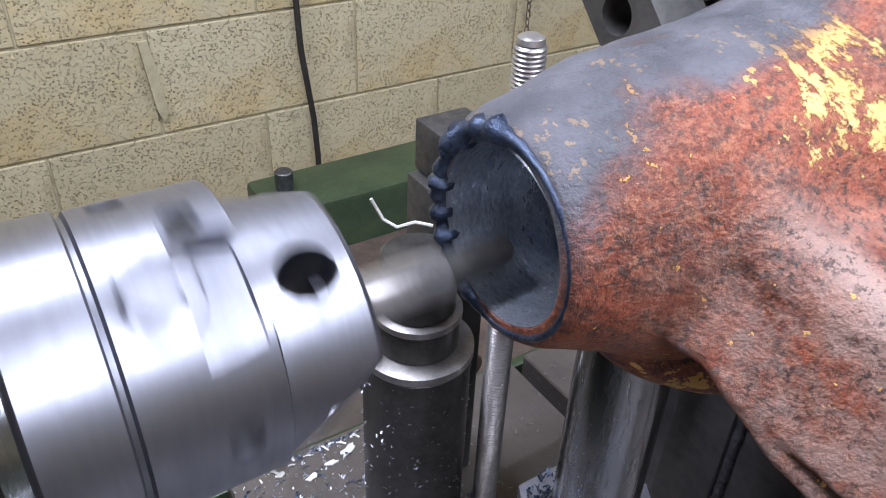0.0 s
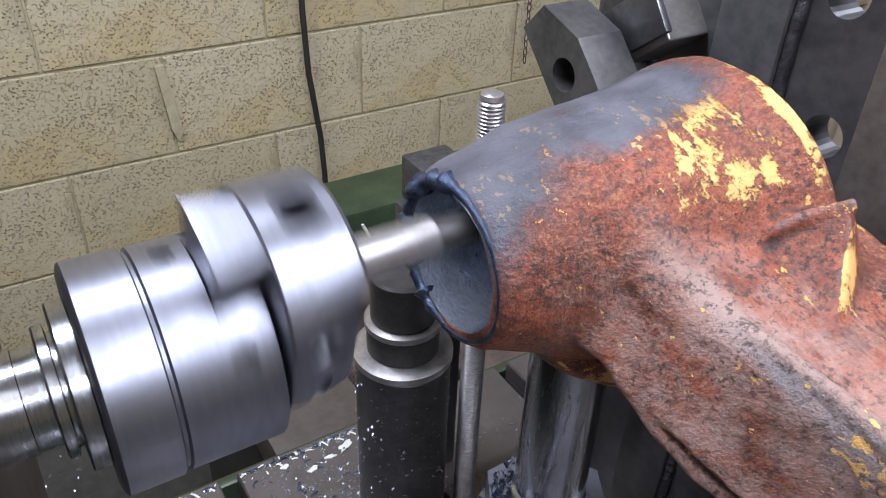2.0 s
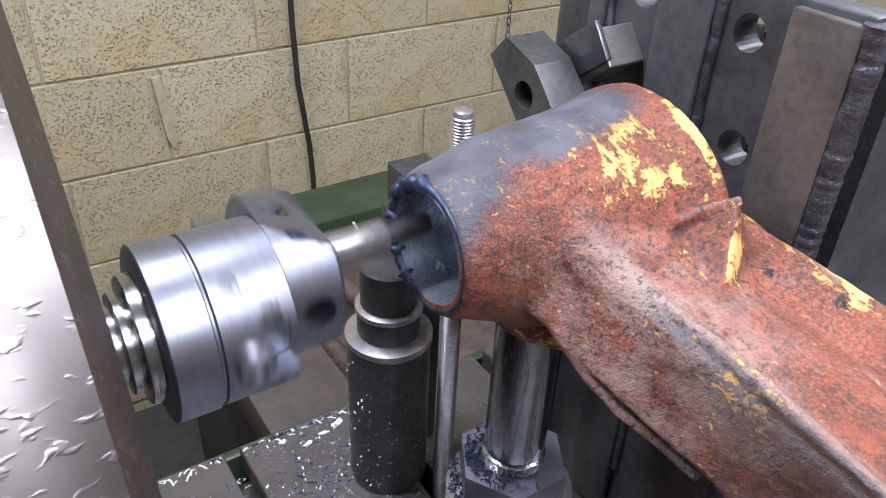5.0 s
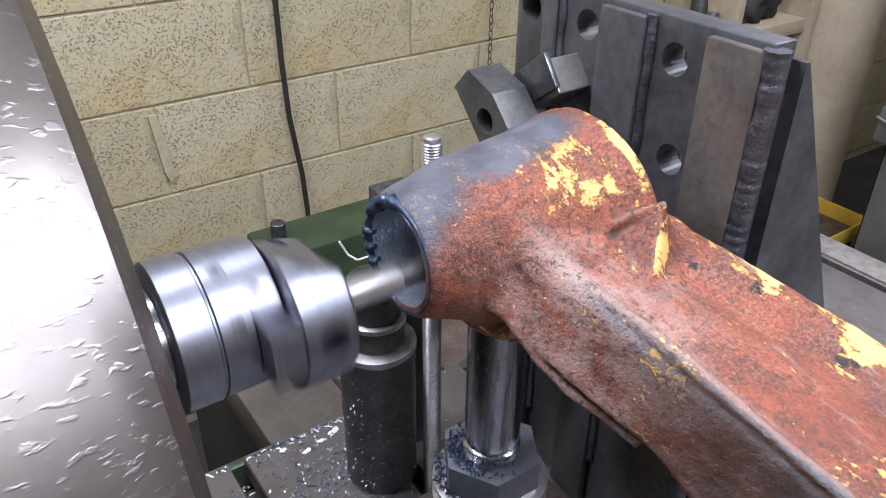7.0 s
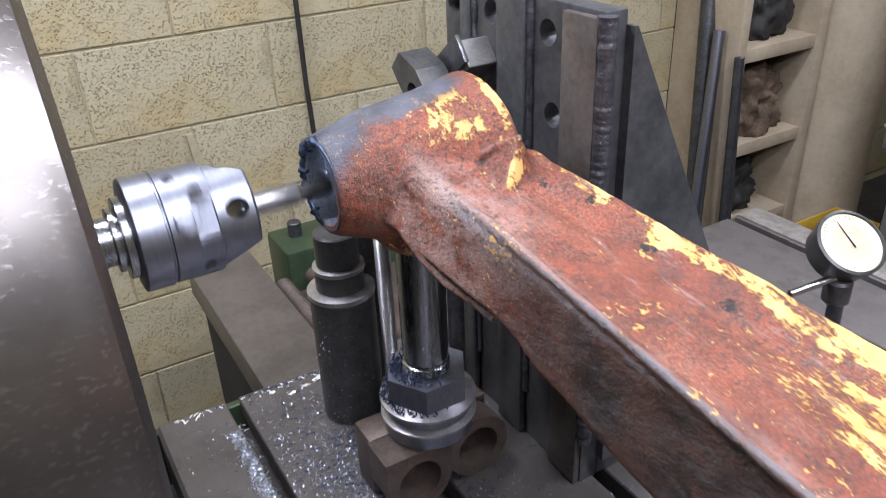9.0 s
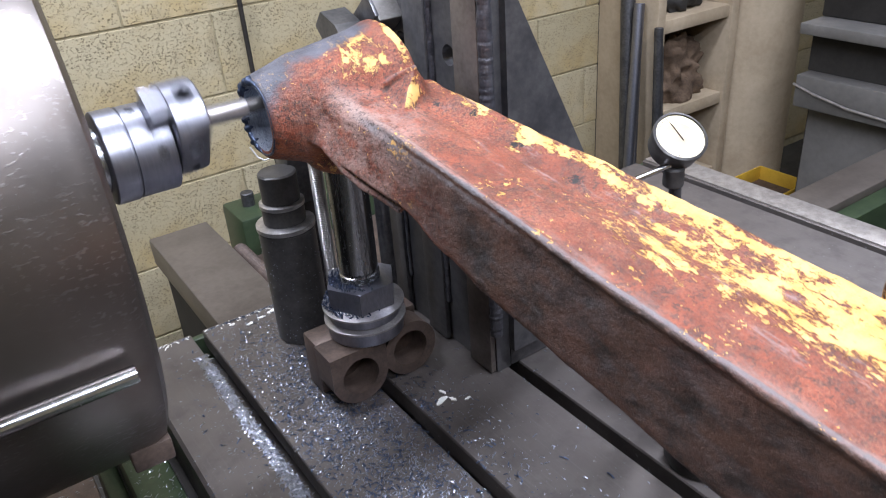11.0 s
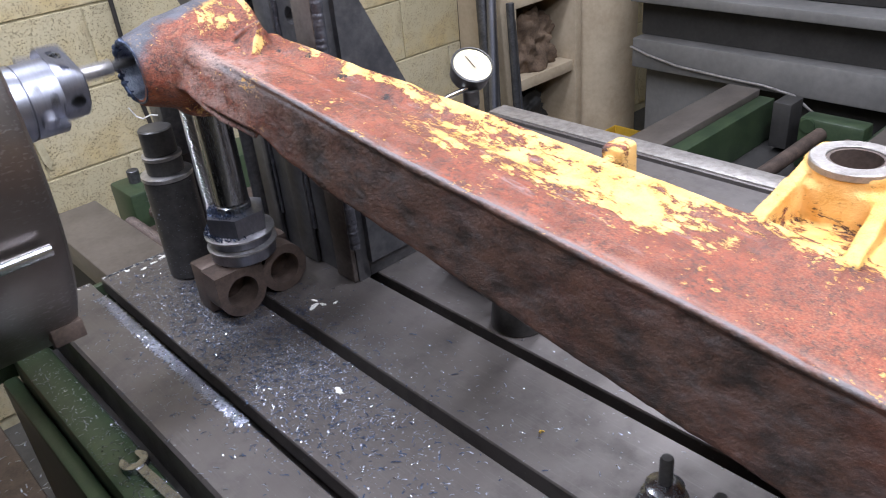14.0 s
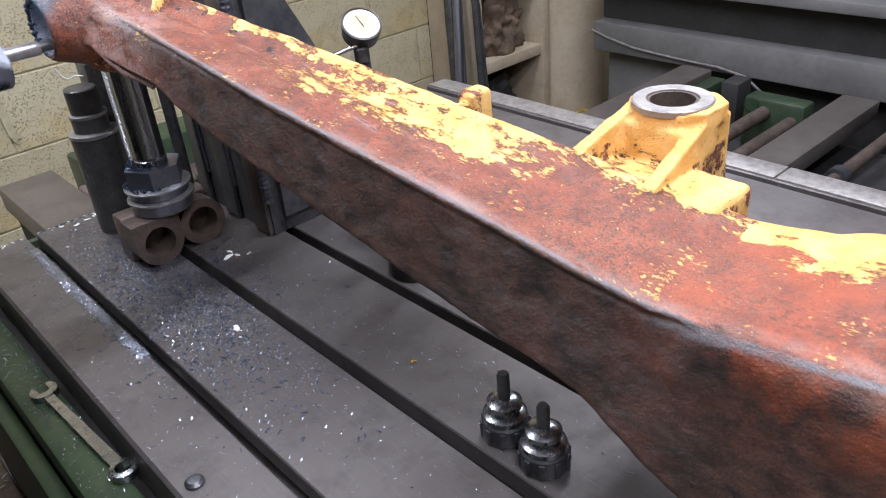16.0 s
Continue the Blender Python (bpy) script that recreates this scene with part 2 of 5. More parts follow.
def table_mat():
    n = Nodes("machined_iron")
    big, mid, fine = n.noise(4, 6, 0.6), n.noise(22, 6, 0.65), n.noise(160, 3, 0.6)
    lines = n.noise(60, 2, 0.5, (6, 0.3, 1))
    c = n.mix(n.ramp(big, 0.35, 0.65), (0.118, 0.103, 0.097), (0.156, 0.140, 0.132))
    c = n.mix(n.math("MULTIPLY", n.ramp(mid, 0.45, 0.7), 0.5), c, (0.065, 0.057, 0.054))
    c = n.mix(n.math("MULTIPLY", n.ramp(lines, 0.55, 0.75), 0.25), c, (0.20, 0.19, 0.185))
    c = n.mix(n.math("MULTIPLY", n.ramp(fine, 0.66, 0.74), 0.6), c, (0.40, 0.40, 0.42))
    return n.done(c, n.ramp(mid, 0.3, 0.7, 0.40, 0.50), 0.5, n.math("ADD", mid, fine), 0.12, 0.001)


def drum_mat():
    n = Nodes("scraped_iron")
    big, mid, fine = n.noise(5, 5, 0.6), n.noise(30, 6, 0.65), n.noise(220, 3, 0.6)
    flick = n.noise(430, 2, 0.45, (0.45, 1, 1), 0.3)
    where = n.ramp(n.noise(9, 3), 0.36, 0.60)
    marks = n.math("MULTIPLY", n.ramp(flick, 0.56, 0.70), where)
    c = n.mix(n.ramp(big, 0.3, 0.7), (0.150, 0.130, 0.116), (0.215, 0.195, 0.184))
    c = n.mix(n.math("MULTIPLY", n.ramp(mid, 0.5, 0.72), 0.25), c, (0.13, 0.10, 0.085))
    c = n.mix(n.math("MULTIPLY", marks, 0.20), c, (0.62, 0.62, 0.63))
    h = n.math("ADD", n.math("MULTIPLY", mid, 0.22), n.math("ADD", n.math("MULTIPLY", marks, 0.42), n.math("MULTIPLY", fine, 0.12)))
    return n.done(c, n.ramp(mid, 0.3, 0.7, 0.33, 0.40), 0.92, h, 0.22, 0.0010)


M = {
    "block": block_mat(),
    "mortar": plain_mat("mortar", (0.34, 0.29, 0.18), (0.50, 0.44, 0.29), 0.9, 40),
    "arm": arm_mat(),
    "table": table_mat(),
    "steel": metal_mat("turned_steel", (0.235, 0.240, 0.280), (0.320, 0.328, 0.378), (0.36, 0.48), 14, (3.0, 1, 1), 0.05),
    "chrome": metal_mat("bright_steel", (0.40, 0.40, 0.42), (0.58, 0.58, 0.60), (0.14, 0.28), 22, (8, 1, 1), 0.05),
    "shaft": metal_mat("oiled_steel", (0.26, 0.265, 0.28), (0.46, 0.47, 0.49), (0.16, 0.32), 24, (3, 3, 0.3), 0.05),
    "drum": drum_mat(),
    "black": plain_mat("blackened_steel", (0.036, 0.035, 0.036), (0.088, 0.084, 0.082), 0.38, 30, 0.12, 0.001, 0.3),
    "dark": metal_mat("dark_steel", (0.07, 0.07, 0.075), (0.16, 0.16, 0.17), (0.32, 0.52), 20, None, 0.2, 0.8),
    "plate": plain_mat("mill_scale", (0.060, 0.060, 0.066), (0.150, 0.148, 0.152), 0.40, 12, 0.35, 0.001, 0.5),
    "bar": plain_mat("rubbed_bar", (0.085, 0.070, 0.062), (0.20, 0.175, 0.16), 0.38, 16, 0.35, 0.001, 0.5),
    "strap": plain_mat("worn_black_strap", (0.06, 0.06, 0.062), (0.15, 0.145, 0.14), 0.36, 22, 0.25, 0.001, 0.5),
    "nut": plain_mat("ground_nut", (0.22, 0.21, 0.20), (0.36, 0.345, 0.33), 0.36, 40, 0.2, 0.001, 0.6),
    "weld": plain_mat("weld_bead", (0.05, 0.05, 0.06), (0.14, 0.14, 0.16), 0.4, 60, 0.8, 0.003, 0.6),
    "rust": plain_mat("rusty_iron", (0.055, 0.041, 0.036), (0.150, 0.108, 0.088), 0.5, 25, 0.4, 0.002, 0.35),
    "green": plain_mat("green_enamel", (0.017, 0.031, 0.016), (0.040, 0.062, 0.029), 0.42, 14, 0.2),
    "brown": plain_mat("oily_way", (0.095, 0.080, 0.070), (0.155, 0.134, 0.118), 0.38, 10, 0.12, 0.001, 0.3),
    "cream": plain_mat("cream_paint", (0.38, 0.30, 0.205), (0.52, 0.43, 0.31), 0.6, 6, 0.1),
    "grey": plain_mat("grey_enamel", (0.12, 0.117, 0.113), (0.19, 0.183, 0.176), 0.5, 5, 0.1),
    # near-black: gaps, webs and recesses hold their shade in this base colour
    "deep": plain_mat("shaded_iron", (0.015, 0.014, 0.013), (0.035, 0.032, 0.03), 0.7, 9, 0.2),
    "white": plain_mat("dial_face", (0.72, 0.62, 0.38), (0.80, 0.74, 0.55), 0.5, 30, 0.02),
    "ink": Nodes("ink").done((0.006, 0.006, 0.007), 1.0, spec=0.0),
    "yellow": plain_mat("yellow_enamel", (0.55, 0.33, 0.03), (0.70, 0.45, 0.06), 0.45, 15, 0.15),
    "swarf": metal_mat("swarf", (0.14, 0.155, 0.20), (0.50, 0.53, 0.62), (0.2, 0.45), 200),
    "blue": plain_mat("blued_chips", (0.02, 0.03, 0.06), (0.09, 0.12, 0.19), 0.3, 120, 0.5, 0.003, 0.7),
    "scuffed": plain_mat("scuffed_steel", (0.30, 0.29, 0.29), (0.52, 0.50, 0.50), 0.34, 60, 0.15, 0.001, 0.8),
    "ring": plain_mat("rubbed_ring_and_sheen", (0.20, 0.18, 0.165), (0.40, 0.37, 0.345), 0.42, 70, 0.3, 0.001, 0.5),
    "red": plain_mat("red_label", (0.55, 0.06, 0.02), (0.62, 0.08, 0.03), 0.5, 20, 0.05),
    "paintchip": plain_mat("white_flake", (0.70, 0.69, 0.66), (0.82, 0.81, 0.78), 0.6, 40, 0.1),
    "cloth": plain_mat("rag", (0.07, 0.045, 0.03), (0.22, 0.15, 0.10), 0.9, 14, 0.8, 0.01),
    "cable": plain_mat("cable_rubber", (0.015, 0.013, 0.012), (0.035, 0.03, 0.026), 0.6, 30, 0.1),
    "bore": metal_mat("fresh_cut_bore", (0.22, 0.25, 0.31), (0.62, 0.67, 0.76), (0.22, 0.45), 40, (2, 1, 1), 0.6, 0.8),
    "floor": plain_mat("oily_concrete", (0.03, 0.028, 0.026), (0.075, 0.07, 0.062), 0.65, 5, 0.2),
    "ceiling": plain_mat("ceiling_board", (0.55, 0.54, 0.50), (0.65, 0.63, 0.59), 0.8, 3, 0.1),
}
glow = Nodes("lit_tube")
glow.bsdf.inputs["Emission Color"].default_value = (1, 0.97, 0.92, 1)
glow.bsdf.inputs["Emission Strength"].default_value = 6
M["glow"] = glow.done((0.9, 0.9, 0.9), 0.4)


# ---- mesh helpers ----
def link(name, bm, mat, parent=None, label="", smooth=True, angle=35):
    me = bpy.data.meshes.new(name)
    bmesh.ops.recalc_face_normals(bm, faces=bm.faces)
    if smooth:
        for f in bm.faces:
            f.smooth = True
        for e in bm.edges:
            if len(e.link_faces) == 2 and e.calc_face_angle(0) > radians(angle):
                e.smooth = False
    bm.to_mesh(me)
    bm.free()
    me.materials.append(mat)
    ob = new(name, me)
    if parent:
        ob.parent = parent
    if label:
        ob["label"] = label
    return ob


def part(name, bm, mat, parent, label="", **kw):
    return link(name, bm, M[mat], parent, label, **kw)


def thing(name, label, category, at=(0, 0, 0), group="", kind=""):
    ob = new(name)
    ob.empty_display_size = 0.02
    ob.matrix_world = pose(*at) if len(at) == 3 else pose(*at[:3], *at[3:])
    return tagged(ob, label, category, group, kind)


def box(x0, x1, y0, y1, z0, z1, bevel=0.0, bm=None, m=None):
    b = bmesh.new()
    bmesh.ops.create_cube(b, size=1)
    for v in b.verts:
        v.co = ((x0 + x1) / 2 + v.co.x * (x1 - x0), (y0 + y1) / 2 + v.co.y * (y1 - y0), (z0 + z1) / 2 + v.co.z * (z1 - z0))
    if bevel:
        bmesh.ops.bevel(b, geom=b.edges, offset=bevel, segments=2, affect="EDGES", profile=0.5)
    return join(bm, b, m)


def join(bm, b, m=None):
    if m is not None:
        b.transform(m)
    if bm is None:
        return b
    me = bpy.data.meshes.new("scratch")
    b.to_mesh(me)
    b.free()
    bm.from_mesh(me)
    bpy.data.meshes.remove(me)
    return bm


AXES = {"z": Matrix.Identity(4), "x": Matrix.Rotation(radians(90), 4, "Y"), "y": Matrix.Rotation(radians(-90), 4, "X")}


def turned(profile, n=48, axis="z", at=(0, 0, 0), bm=None, closed=False, m=None):
    """A body of revolution. profile: (radius, height) from one end to the other."""
    b = bmesh.new()
    rings = []
    for r, h in profile:
        if r < 1e-6:
            rings.append([b.verts.new((0, 0, h))])
        else:
            rings.append([b.verts.new((r * math.cos(2 * math.pi * k / n), r * math.sin(2 * math.pi * k / n), h)) for k in range(n)])
    pairs = list(zip(rings, rings[1:])) + ([(rings[-1], rings[0])] if closed else [])
    for p, q in pairs:
        for k in range(n):
            l = (k + 1) % n
            f = [p[k % len(p)], p[l % len(p)], q[l % len(q)], q[k % len(q)]]
            f = list(dict.fromkeys(f))
            if len(f) > 2:
                b.faces.new(f)
    if not closed:
        for ring in (rings[0], rings[-1]):
            if len(ring) > 2:
                b.faces.new(ring)
    b.transform(Matrix.Translation(at) @ AXES[axis])
    return join(bm, b, m)


def rod(p, q, r, n=20, bm=None, bevel=0.0):
    p, q = Vector(p), Vector(q)
    d = q - p
    L = d.length
    c = bevel or min(r * 0.12, L * 0.2)
    m = Matrix.Translation(p) @ d.to_track_quat("Z", "Y").to_matrix().to_4x4()
    return turned([(r - c, 0), (r, c), (r, L - c), (r - c, L)], n, bm=bm, m=m)


def threaded(r, length, pitch, n=18):
    """A threaded rod along z, with real ridges."""
    prof, z = [(r * 0.7, 0)], 0.0
    while z < length - pitch:
        prof += [(r * 0.86, z + pitch * 0.05), (r, z + pitch * 0.4), (r, z + pitch * 0.6)]
        z += pitch
    prof += [(r * 0.9, length - pitch * 0.3), (r * 0.72, length)]
    return turned(prof, n)


def prism(outline, h0, h1, axis="z", bevel=0.0, bm=None, m=None):
    """An outline of 2D points pushed from h0 to h1 along the axis."""
    b = bmesh.new()
    low = [b.verts.new((x, y, h0)) for x, y in outline]
    high = [b.verts.new((x, y, h1)) for x, y in outline]
    b.faces.new(low[::-1])
    b.faces.new(high)
    n = len(outline)
    for k in range(n):
        b.faces.new((low[k], low[(k + 1) % n], high[(k + 1) % n], high[k]))
    if bevel:
        bmesh.ops.bevel(b, geom=[e for e in b.edges if e.calc_face_angle(0) > 0.6], offset=bevel, segments=2, affect="EDGES", profile=0.5)
    swap = {"z": Matrix.Identity(4), "x": Matrix(((0, 0, 1, 0), (1, 0, 0, 0), (0, 1, 0, 0), (0, 0, 0, 1))), "y": Matrix(((1, 0, 0, 0), (0, 0, 1, 0), (0, 1, 0, 0), (0, 0, 0, 1)))}
    b.transform(swap[axis])
    return join(bm, b, m)


def tube_along(points, r, n=10, bm=None):
    """A round cable through points."""
    b = bmesh.new()
    pts = [Vector(p) for p in points]
    rings = []
    for k, p in enumerate(pts):
        d = (pts[min(k + 1, len(pts) - 1)] - pts[max(k - 1, 0)]).normalized()
        m = Matrix.Translation(p) @ d.to_track_quat("Z", "Y").to_matrix().to_4x4()
        rings.append([b.verts.new(m @ Vector((r * math.cos(2 * math.pi * i / n), r * math.sin(2 * math.pi * i / n), 0))) for i in range(n)])
    for p, q in zip(rings, rings[1:]):
        for i in range(n):
            b.faces.new((p[i], p[(i + 1) % n], q[(i + 1) % n], q[i]))
    b.faces.new(rings[0])
    b.faces.new(rings[-1])
    return join(bm, b)


def hexagon(r):
    return [(r * math.cos(math.pi / 3 * k), r * math.sin(math.pi / 3 * k)) for k in range(6)]


def smoothstep(a, b, v):
    u = min(1, max(0, (v - a) / (b - a)))
    return u * u * (3 - 2 * u)


def table_lookup(rows, y):
    """Straight interpolation in rows (y, values...), y falling."""
    for p, q in zip(rows, rows[1:]):
        if p[0] >= y >= q[0]:
            u = (p[0] - y) / (p[0] - q[0])
            return [a + (c - a) * u for a, c in zip(p[1:], q[1:])]
    return list(rows[0][1:] if y > rows[0][0] else rows[-1][1:])


def cut_out(ob, bm, mat="steel"):
    """Takes the closed form bm out of the mesh of ob."""
    tool = link("cutter", bm, M[mat], ob.parent)
    mod = ob.modifiers.new("cut", "BOOLEAN")
    mod.object, mod.operation, mod.solver = tool, "DIFFERENCE", "EXACT"
    dg = bpy.context.evaluated_depsgraph_get()
    dg.update()
    me = bpy.data.meshes.new_from_object(ob.evaluated_get(dg))
    ob.modifiers.clear()
    me.set_sharp_from_angle(angle=radians(24))
    ob.data = me
    bpy.data.objects.remove(tool)


TABLE = 0.90
AXIS_Y, AXIS_Z = 0.28, 1.26

# ---- structure ----
floor_ob = tagged(link("floor", box(-3.2, 4.6, -3.4, 1.75, -0.1, 0.0), M["floor"]), "oily dark concrete workshop floor", "floor", kind="structure")
tagged(link("ceiling", box(-3.2, 4.6, -3.4, 1.75, 2.8, 2.9), M["ceiling"]), "off-white board ceiling", "ceiling", kind="structure")
for name, b in (("wall_left", (-3.3, -3.2, -3.4, 1.75)), ("wall_right", (4.6, 4.7, -3.4, 1.75)), ("wall_front", (-3.2, 4.6, -3.5, -3.4))):
    tagged(link(name, box(*b, 0, 2.8), M["mortar"]), "plain painted workshop wall", "wall", kind="structure")
wall = tagged(link("wall_back", box(-3.2, 4.6, 1.616, 1.75, 0, 2.8), M["mortar"]), "cream painted concrete block wall with sooty stains", "wall", kind="structure")


def lamp_fixture(x, y, z, rz):
    t = thing("ceiling_light", "assumed white fluorescent batten light under the ceiling, out of view", "light", (x, y, z, 0, 0, rz), "ceiling lights")
    part("housing", box(-0.68, 0.68, -0.05, 0.05, 0.0, 0.24, 0.004), "ceiling", t)
    for dy in (-0.022, 0.022):
        part("tube", rod((-0.62, dy, -0.02), (0.62, dy, -0.02), 0.013), "glow", t)


# the fourth batten is made up to carry the frontal fill
for t in TUBES:
    lamp_fixture(*t)


# ---- machine table ----
def machine_table():
    t = thing("machine_table", "grey machined iron table with long T-slots, strewn with chips", "machine table")
    left, right, back, front = 0.066, 1.105, 0.53, -1.9
    slots = [0.1575 + 0.147 * k for k in range(7)]
    w, wt = 0.0082, 0.019
    out = [(left, -0.09), (left, -0.004), (left + 0.004, 0)]
    for s in slots:
        out += [(s - w - 0.0015, 0), (s - w, -0.002), (s - w, -0.024), (s - wt, -0.024), (s - wt, -0.050), (s + wt, -0.050), (s + wt, -0.024), (s + w, -0.024), (s + w, -0.002), (s + w + 0.0015, 0)]
    out += [(right - 0.004, 0), (right, -0.004), (right, -0.09)]
    part("slotted_top", prism([(x, z + TABLE) for x, z in out][::-1], front, back, "y"), "table", t, smooth=False)
    # raised strip in two lengths; its pale colour stands in for grazing reflection
    for ya, yb in ((-0.298, back - 0.001), (front, -0.302)):
        part("outer_strip", box(slots[-1] + w + 0.004, right - 0.003, ya, yb, TABLE - 0.001, TABLE + 0.003, 0.001), "ring", t, "outer table strip with its grazing reflection put in the colour")
    part("skirt", box(left + 0.012, right - 0.012, front, back - 0.02, 0.70, TABLE - 0.091), "green", t)
    part("back_lip", box(-0.03, right, back + 0.001, back + 0.014, 0.80, TABLE - 0.012, 0.003), "green", t, "chipped green painted edge strip")
    return t


machine_table()


def saddle():
    t = thing("machine_saddle", "green enamelled saddle ledge beside the table, oily", "machine saddle")
    part("ledge", box(0.004, 0.054, -1.9, 0.50, 0.80, 0.858, 0.008), "green", t)
    # gap beside the table, its shade put into the gutter's colour
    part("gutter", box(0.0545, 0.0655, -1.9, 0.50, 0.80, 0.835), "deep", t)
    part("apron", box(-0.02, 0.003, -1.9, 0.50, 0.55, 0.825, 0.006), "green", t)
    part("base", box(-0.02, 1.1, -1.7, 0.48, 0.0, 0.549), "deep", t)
    part("lower_way", box(-0.30, -0.021, -1.7, 0.9, 0.44, 0.52, 0.006), "rust", t)
    part("lower_rail", rod((-0.12, -1.7, 0.62), (-0.12, 0.9, 0.62), 0.02), "dark", t)


saddle()


def bed_way():
    t = thing("bed_way", "oily brown flat slideway behind the table", "slideway")
    part("way", box(0.235, 0.36, 0.546, 1.13, 0.72, 0.78, 0.004), "brown", t)
    part("web", box(0.25, 0.345, 0.546, 1.12, 0.0, 0.719), "deep", t)
    t = thing("bed_end", "dark green painted bed end casting with a bolt", "machine bed")
    part("casting", box(0.405, 1.05, 1.03, 1.15, 0.0, 0.80, 0.008), "green", t)
    part("way", box(0.361, 1.05, 0.60, 1.029, 0.60, 0.715, 0.004), "rust", t)
    b = rod((0.45, 1.10, 0.79), (0.45, 1.10, 0.83), 0.014)
    part("bolt", b, "dark", t)
    part("oil_pipe", rod((0.50, 0.66, 0.76), (0.44, 1.0, 0.76), 0.017), "rust", t)
    s = thing("lead_screw", "dusty threaded lead screw beside the slideway", "screw", (0.385, 0.56, 0.745, -90, 0, 0))
    part("thread", threaded(0.017, 0.46, 0.006), "rust", s)


bed_way()


# ---- the arm ----
def loft_arm():
    """Stations along the beam: y, near x, far x, top z, bottom z, corner radius."""
    rows = [
        (0.300, 0.262, 0.340, 1.312, 1.205, 0.040),
        (0.260, 0.253, 0.345, 1.322, 1.200, 0.040),
        (0.235, 0.252, 0.350, 1.308, 1.226, 0.034),
        (0.210, 0.256, 0.366, 1.286, 1.224, 0.020),
        (0.180, 0.262, 0.375, 1.277, 1.211, 0.012),
        (0.150, 0.267, 0.380, 1.270, 1.200, 0.008),
        (0.100, 0.2755, 0.390, 1.260, 1.184, 0.007),
        (0.00, 0.281, 0.409, 1.243, 1.153, 0.008),
        (-0.10, 0.290, 0.426, 1.224, 1.126, 0.008),
        (-0.20, 0.298, 0.440, 1.206, 1.100, 0.008),
        (-0.30, 0.306, 0.456, 1.188, 1.074, 0.008),
        (-0.40, 0.315, 0.472, 1.170, 1.050, 0.008),
        (-0.48, 0.322, 0.486, 1.155, 1.030, 0.010),
        (-0.54, 0.327, 0.497, 1.146, 0.985, 0.014),
        (-0.60, 0.331, 0.515, 1.148, 0.955, 0.020),
        (-0.70, 0.330, 0.555, 1.152, 0.935, 0.030),
        (-0.85, 0.325, 0.590, 1.150, 0.930, 0.035),
        (-1.20, 0.320, 0.600, 1.145, 0.930, 0.035),
    ]
    b = bmesh.new()
    rings = []
    y = 0.300
    while y > -1.2:
        x0, x1, zt, zb, r = table_lookup(rows, y)
        lip = smoothstep(0.075, 0.125, y)
        low = x0 - 0.0115 * smoothstep(0.06, 0.20, y)
        ring = []
        valley = 0.0085 * smoothstep(0.19, 0.13, y) * smoothstep(-0.42, -0.02, y)
        dip = 0.002 * smoothstep(0.16, 0.05, y)
        n = 6
        for cx, cz, a0 in ((x1 - r, zt - r, 0), (x0 + r, zt - r, 90), (low, zb, 180), (x1 - r, zb + r, 270)):
            for k in range(n + 1):
                a = radians(a0 + 90 * k / n)
                if a0 == 180:
                    # a round corner that turns into a sharp lip with a sloping face under it
                    u, q = k / n, min(r, 0.014)
                    rx, rz = low + q + q * math.cos(a), zb + q + q * math.sin(a)
                    lx, lz = low + 0.020 * max(0, u - 0.15) / 0.85, zb + 0.017 * (1 - max(0, u - 0.15) / 0.85)
                    ring.append((rx + (lx - rx) * lip, rz + (lz - rz) * lip))
                else:
                    ring.append((cx + r * math.cos(a), cz + r * math.sin(a)))
            if a0 == 0:
                for k in range(1, 12):
                    u = k / 12
                    ring.append((x1 - r + (x0 - x1 + 2 * r) * u, zt - dip * math.sin(math.pi * u) ** 2 - valley * math.exp(-((u - 0.30) / 0.17) ** 2)))
        rings.append([b.verts.new((px, y, pz)) for px, pz in ring])
        y -= 0.01
    for p, q in zip(rings, rings[1:]):
        for i in range(len(p)):
            b.faces.new((p[i], p[(i + 1) % len(p)], q[(i + 1) % len(p)], q[i]))
    b.faces.new(rings[0])
    b.faces.new(rings[-1])
    bmesh.ops.recalc_face_normals(b, faces=b.faces)
    return b


BURNS = [((0.344, 0.166, 1.266), 0.012), ((0.366, 0.134, 1.259), 0.013), ((0.368, 0.073, 1.249), 0.013), ((0.372, 0.005, 1.235), 0.010)]


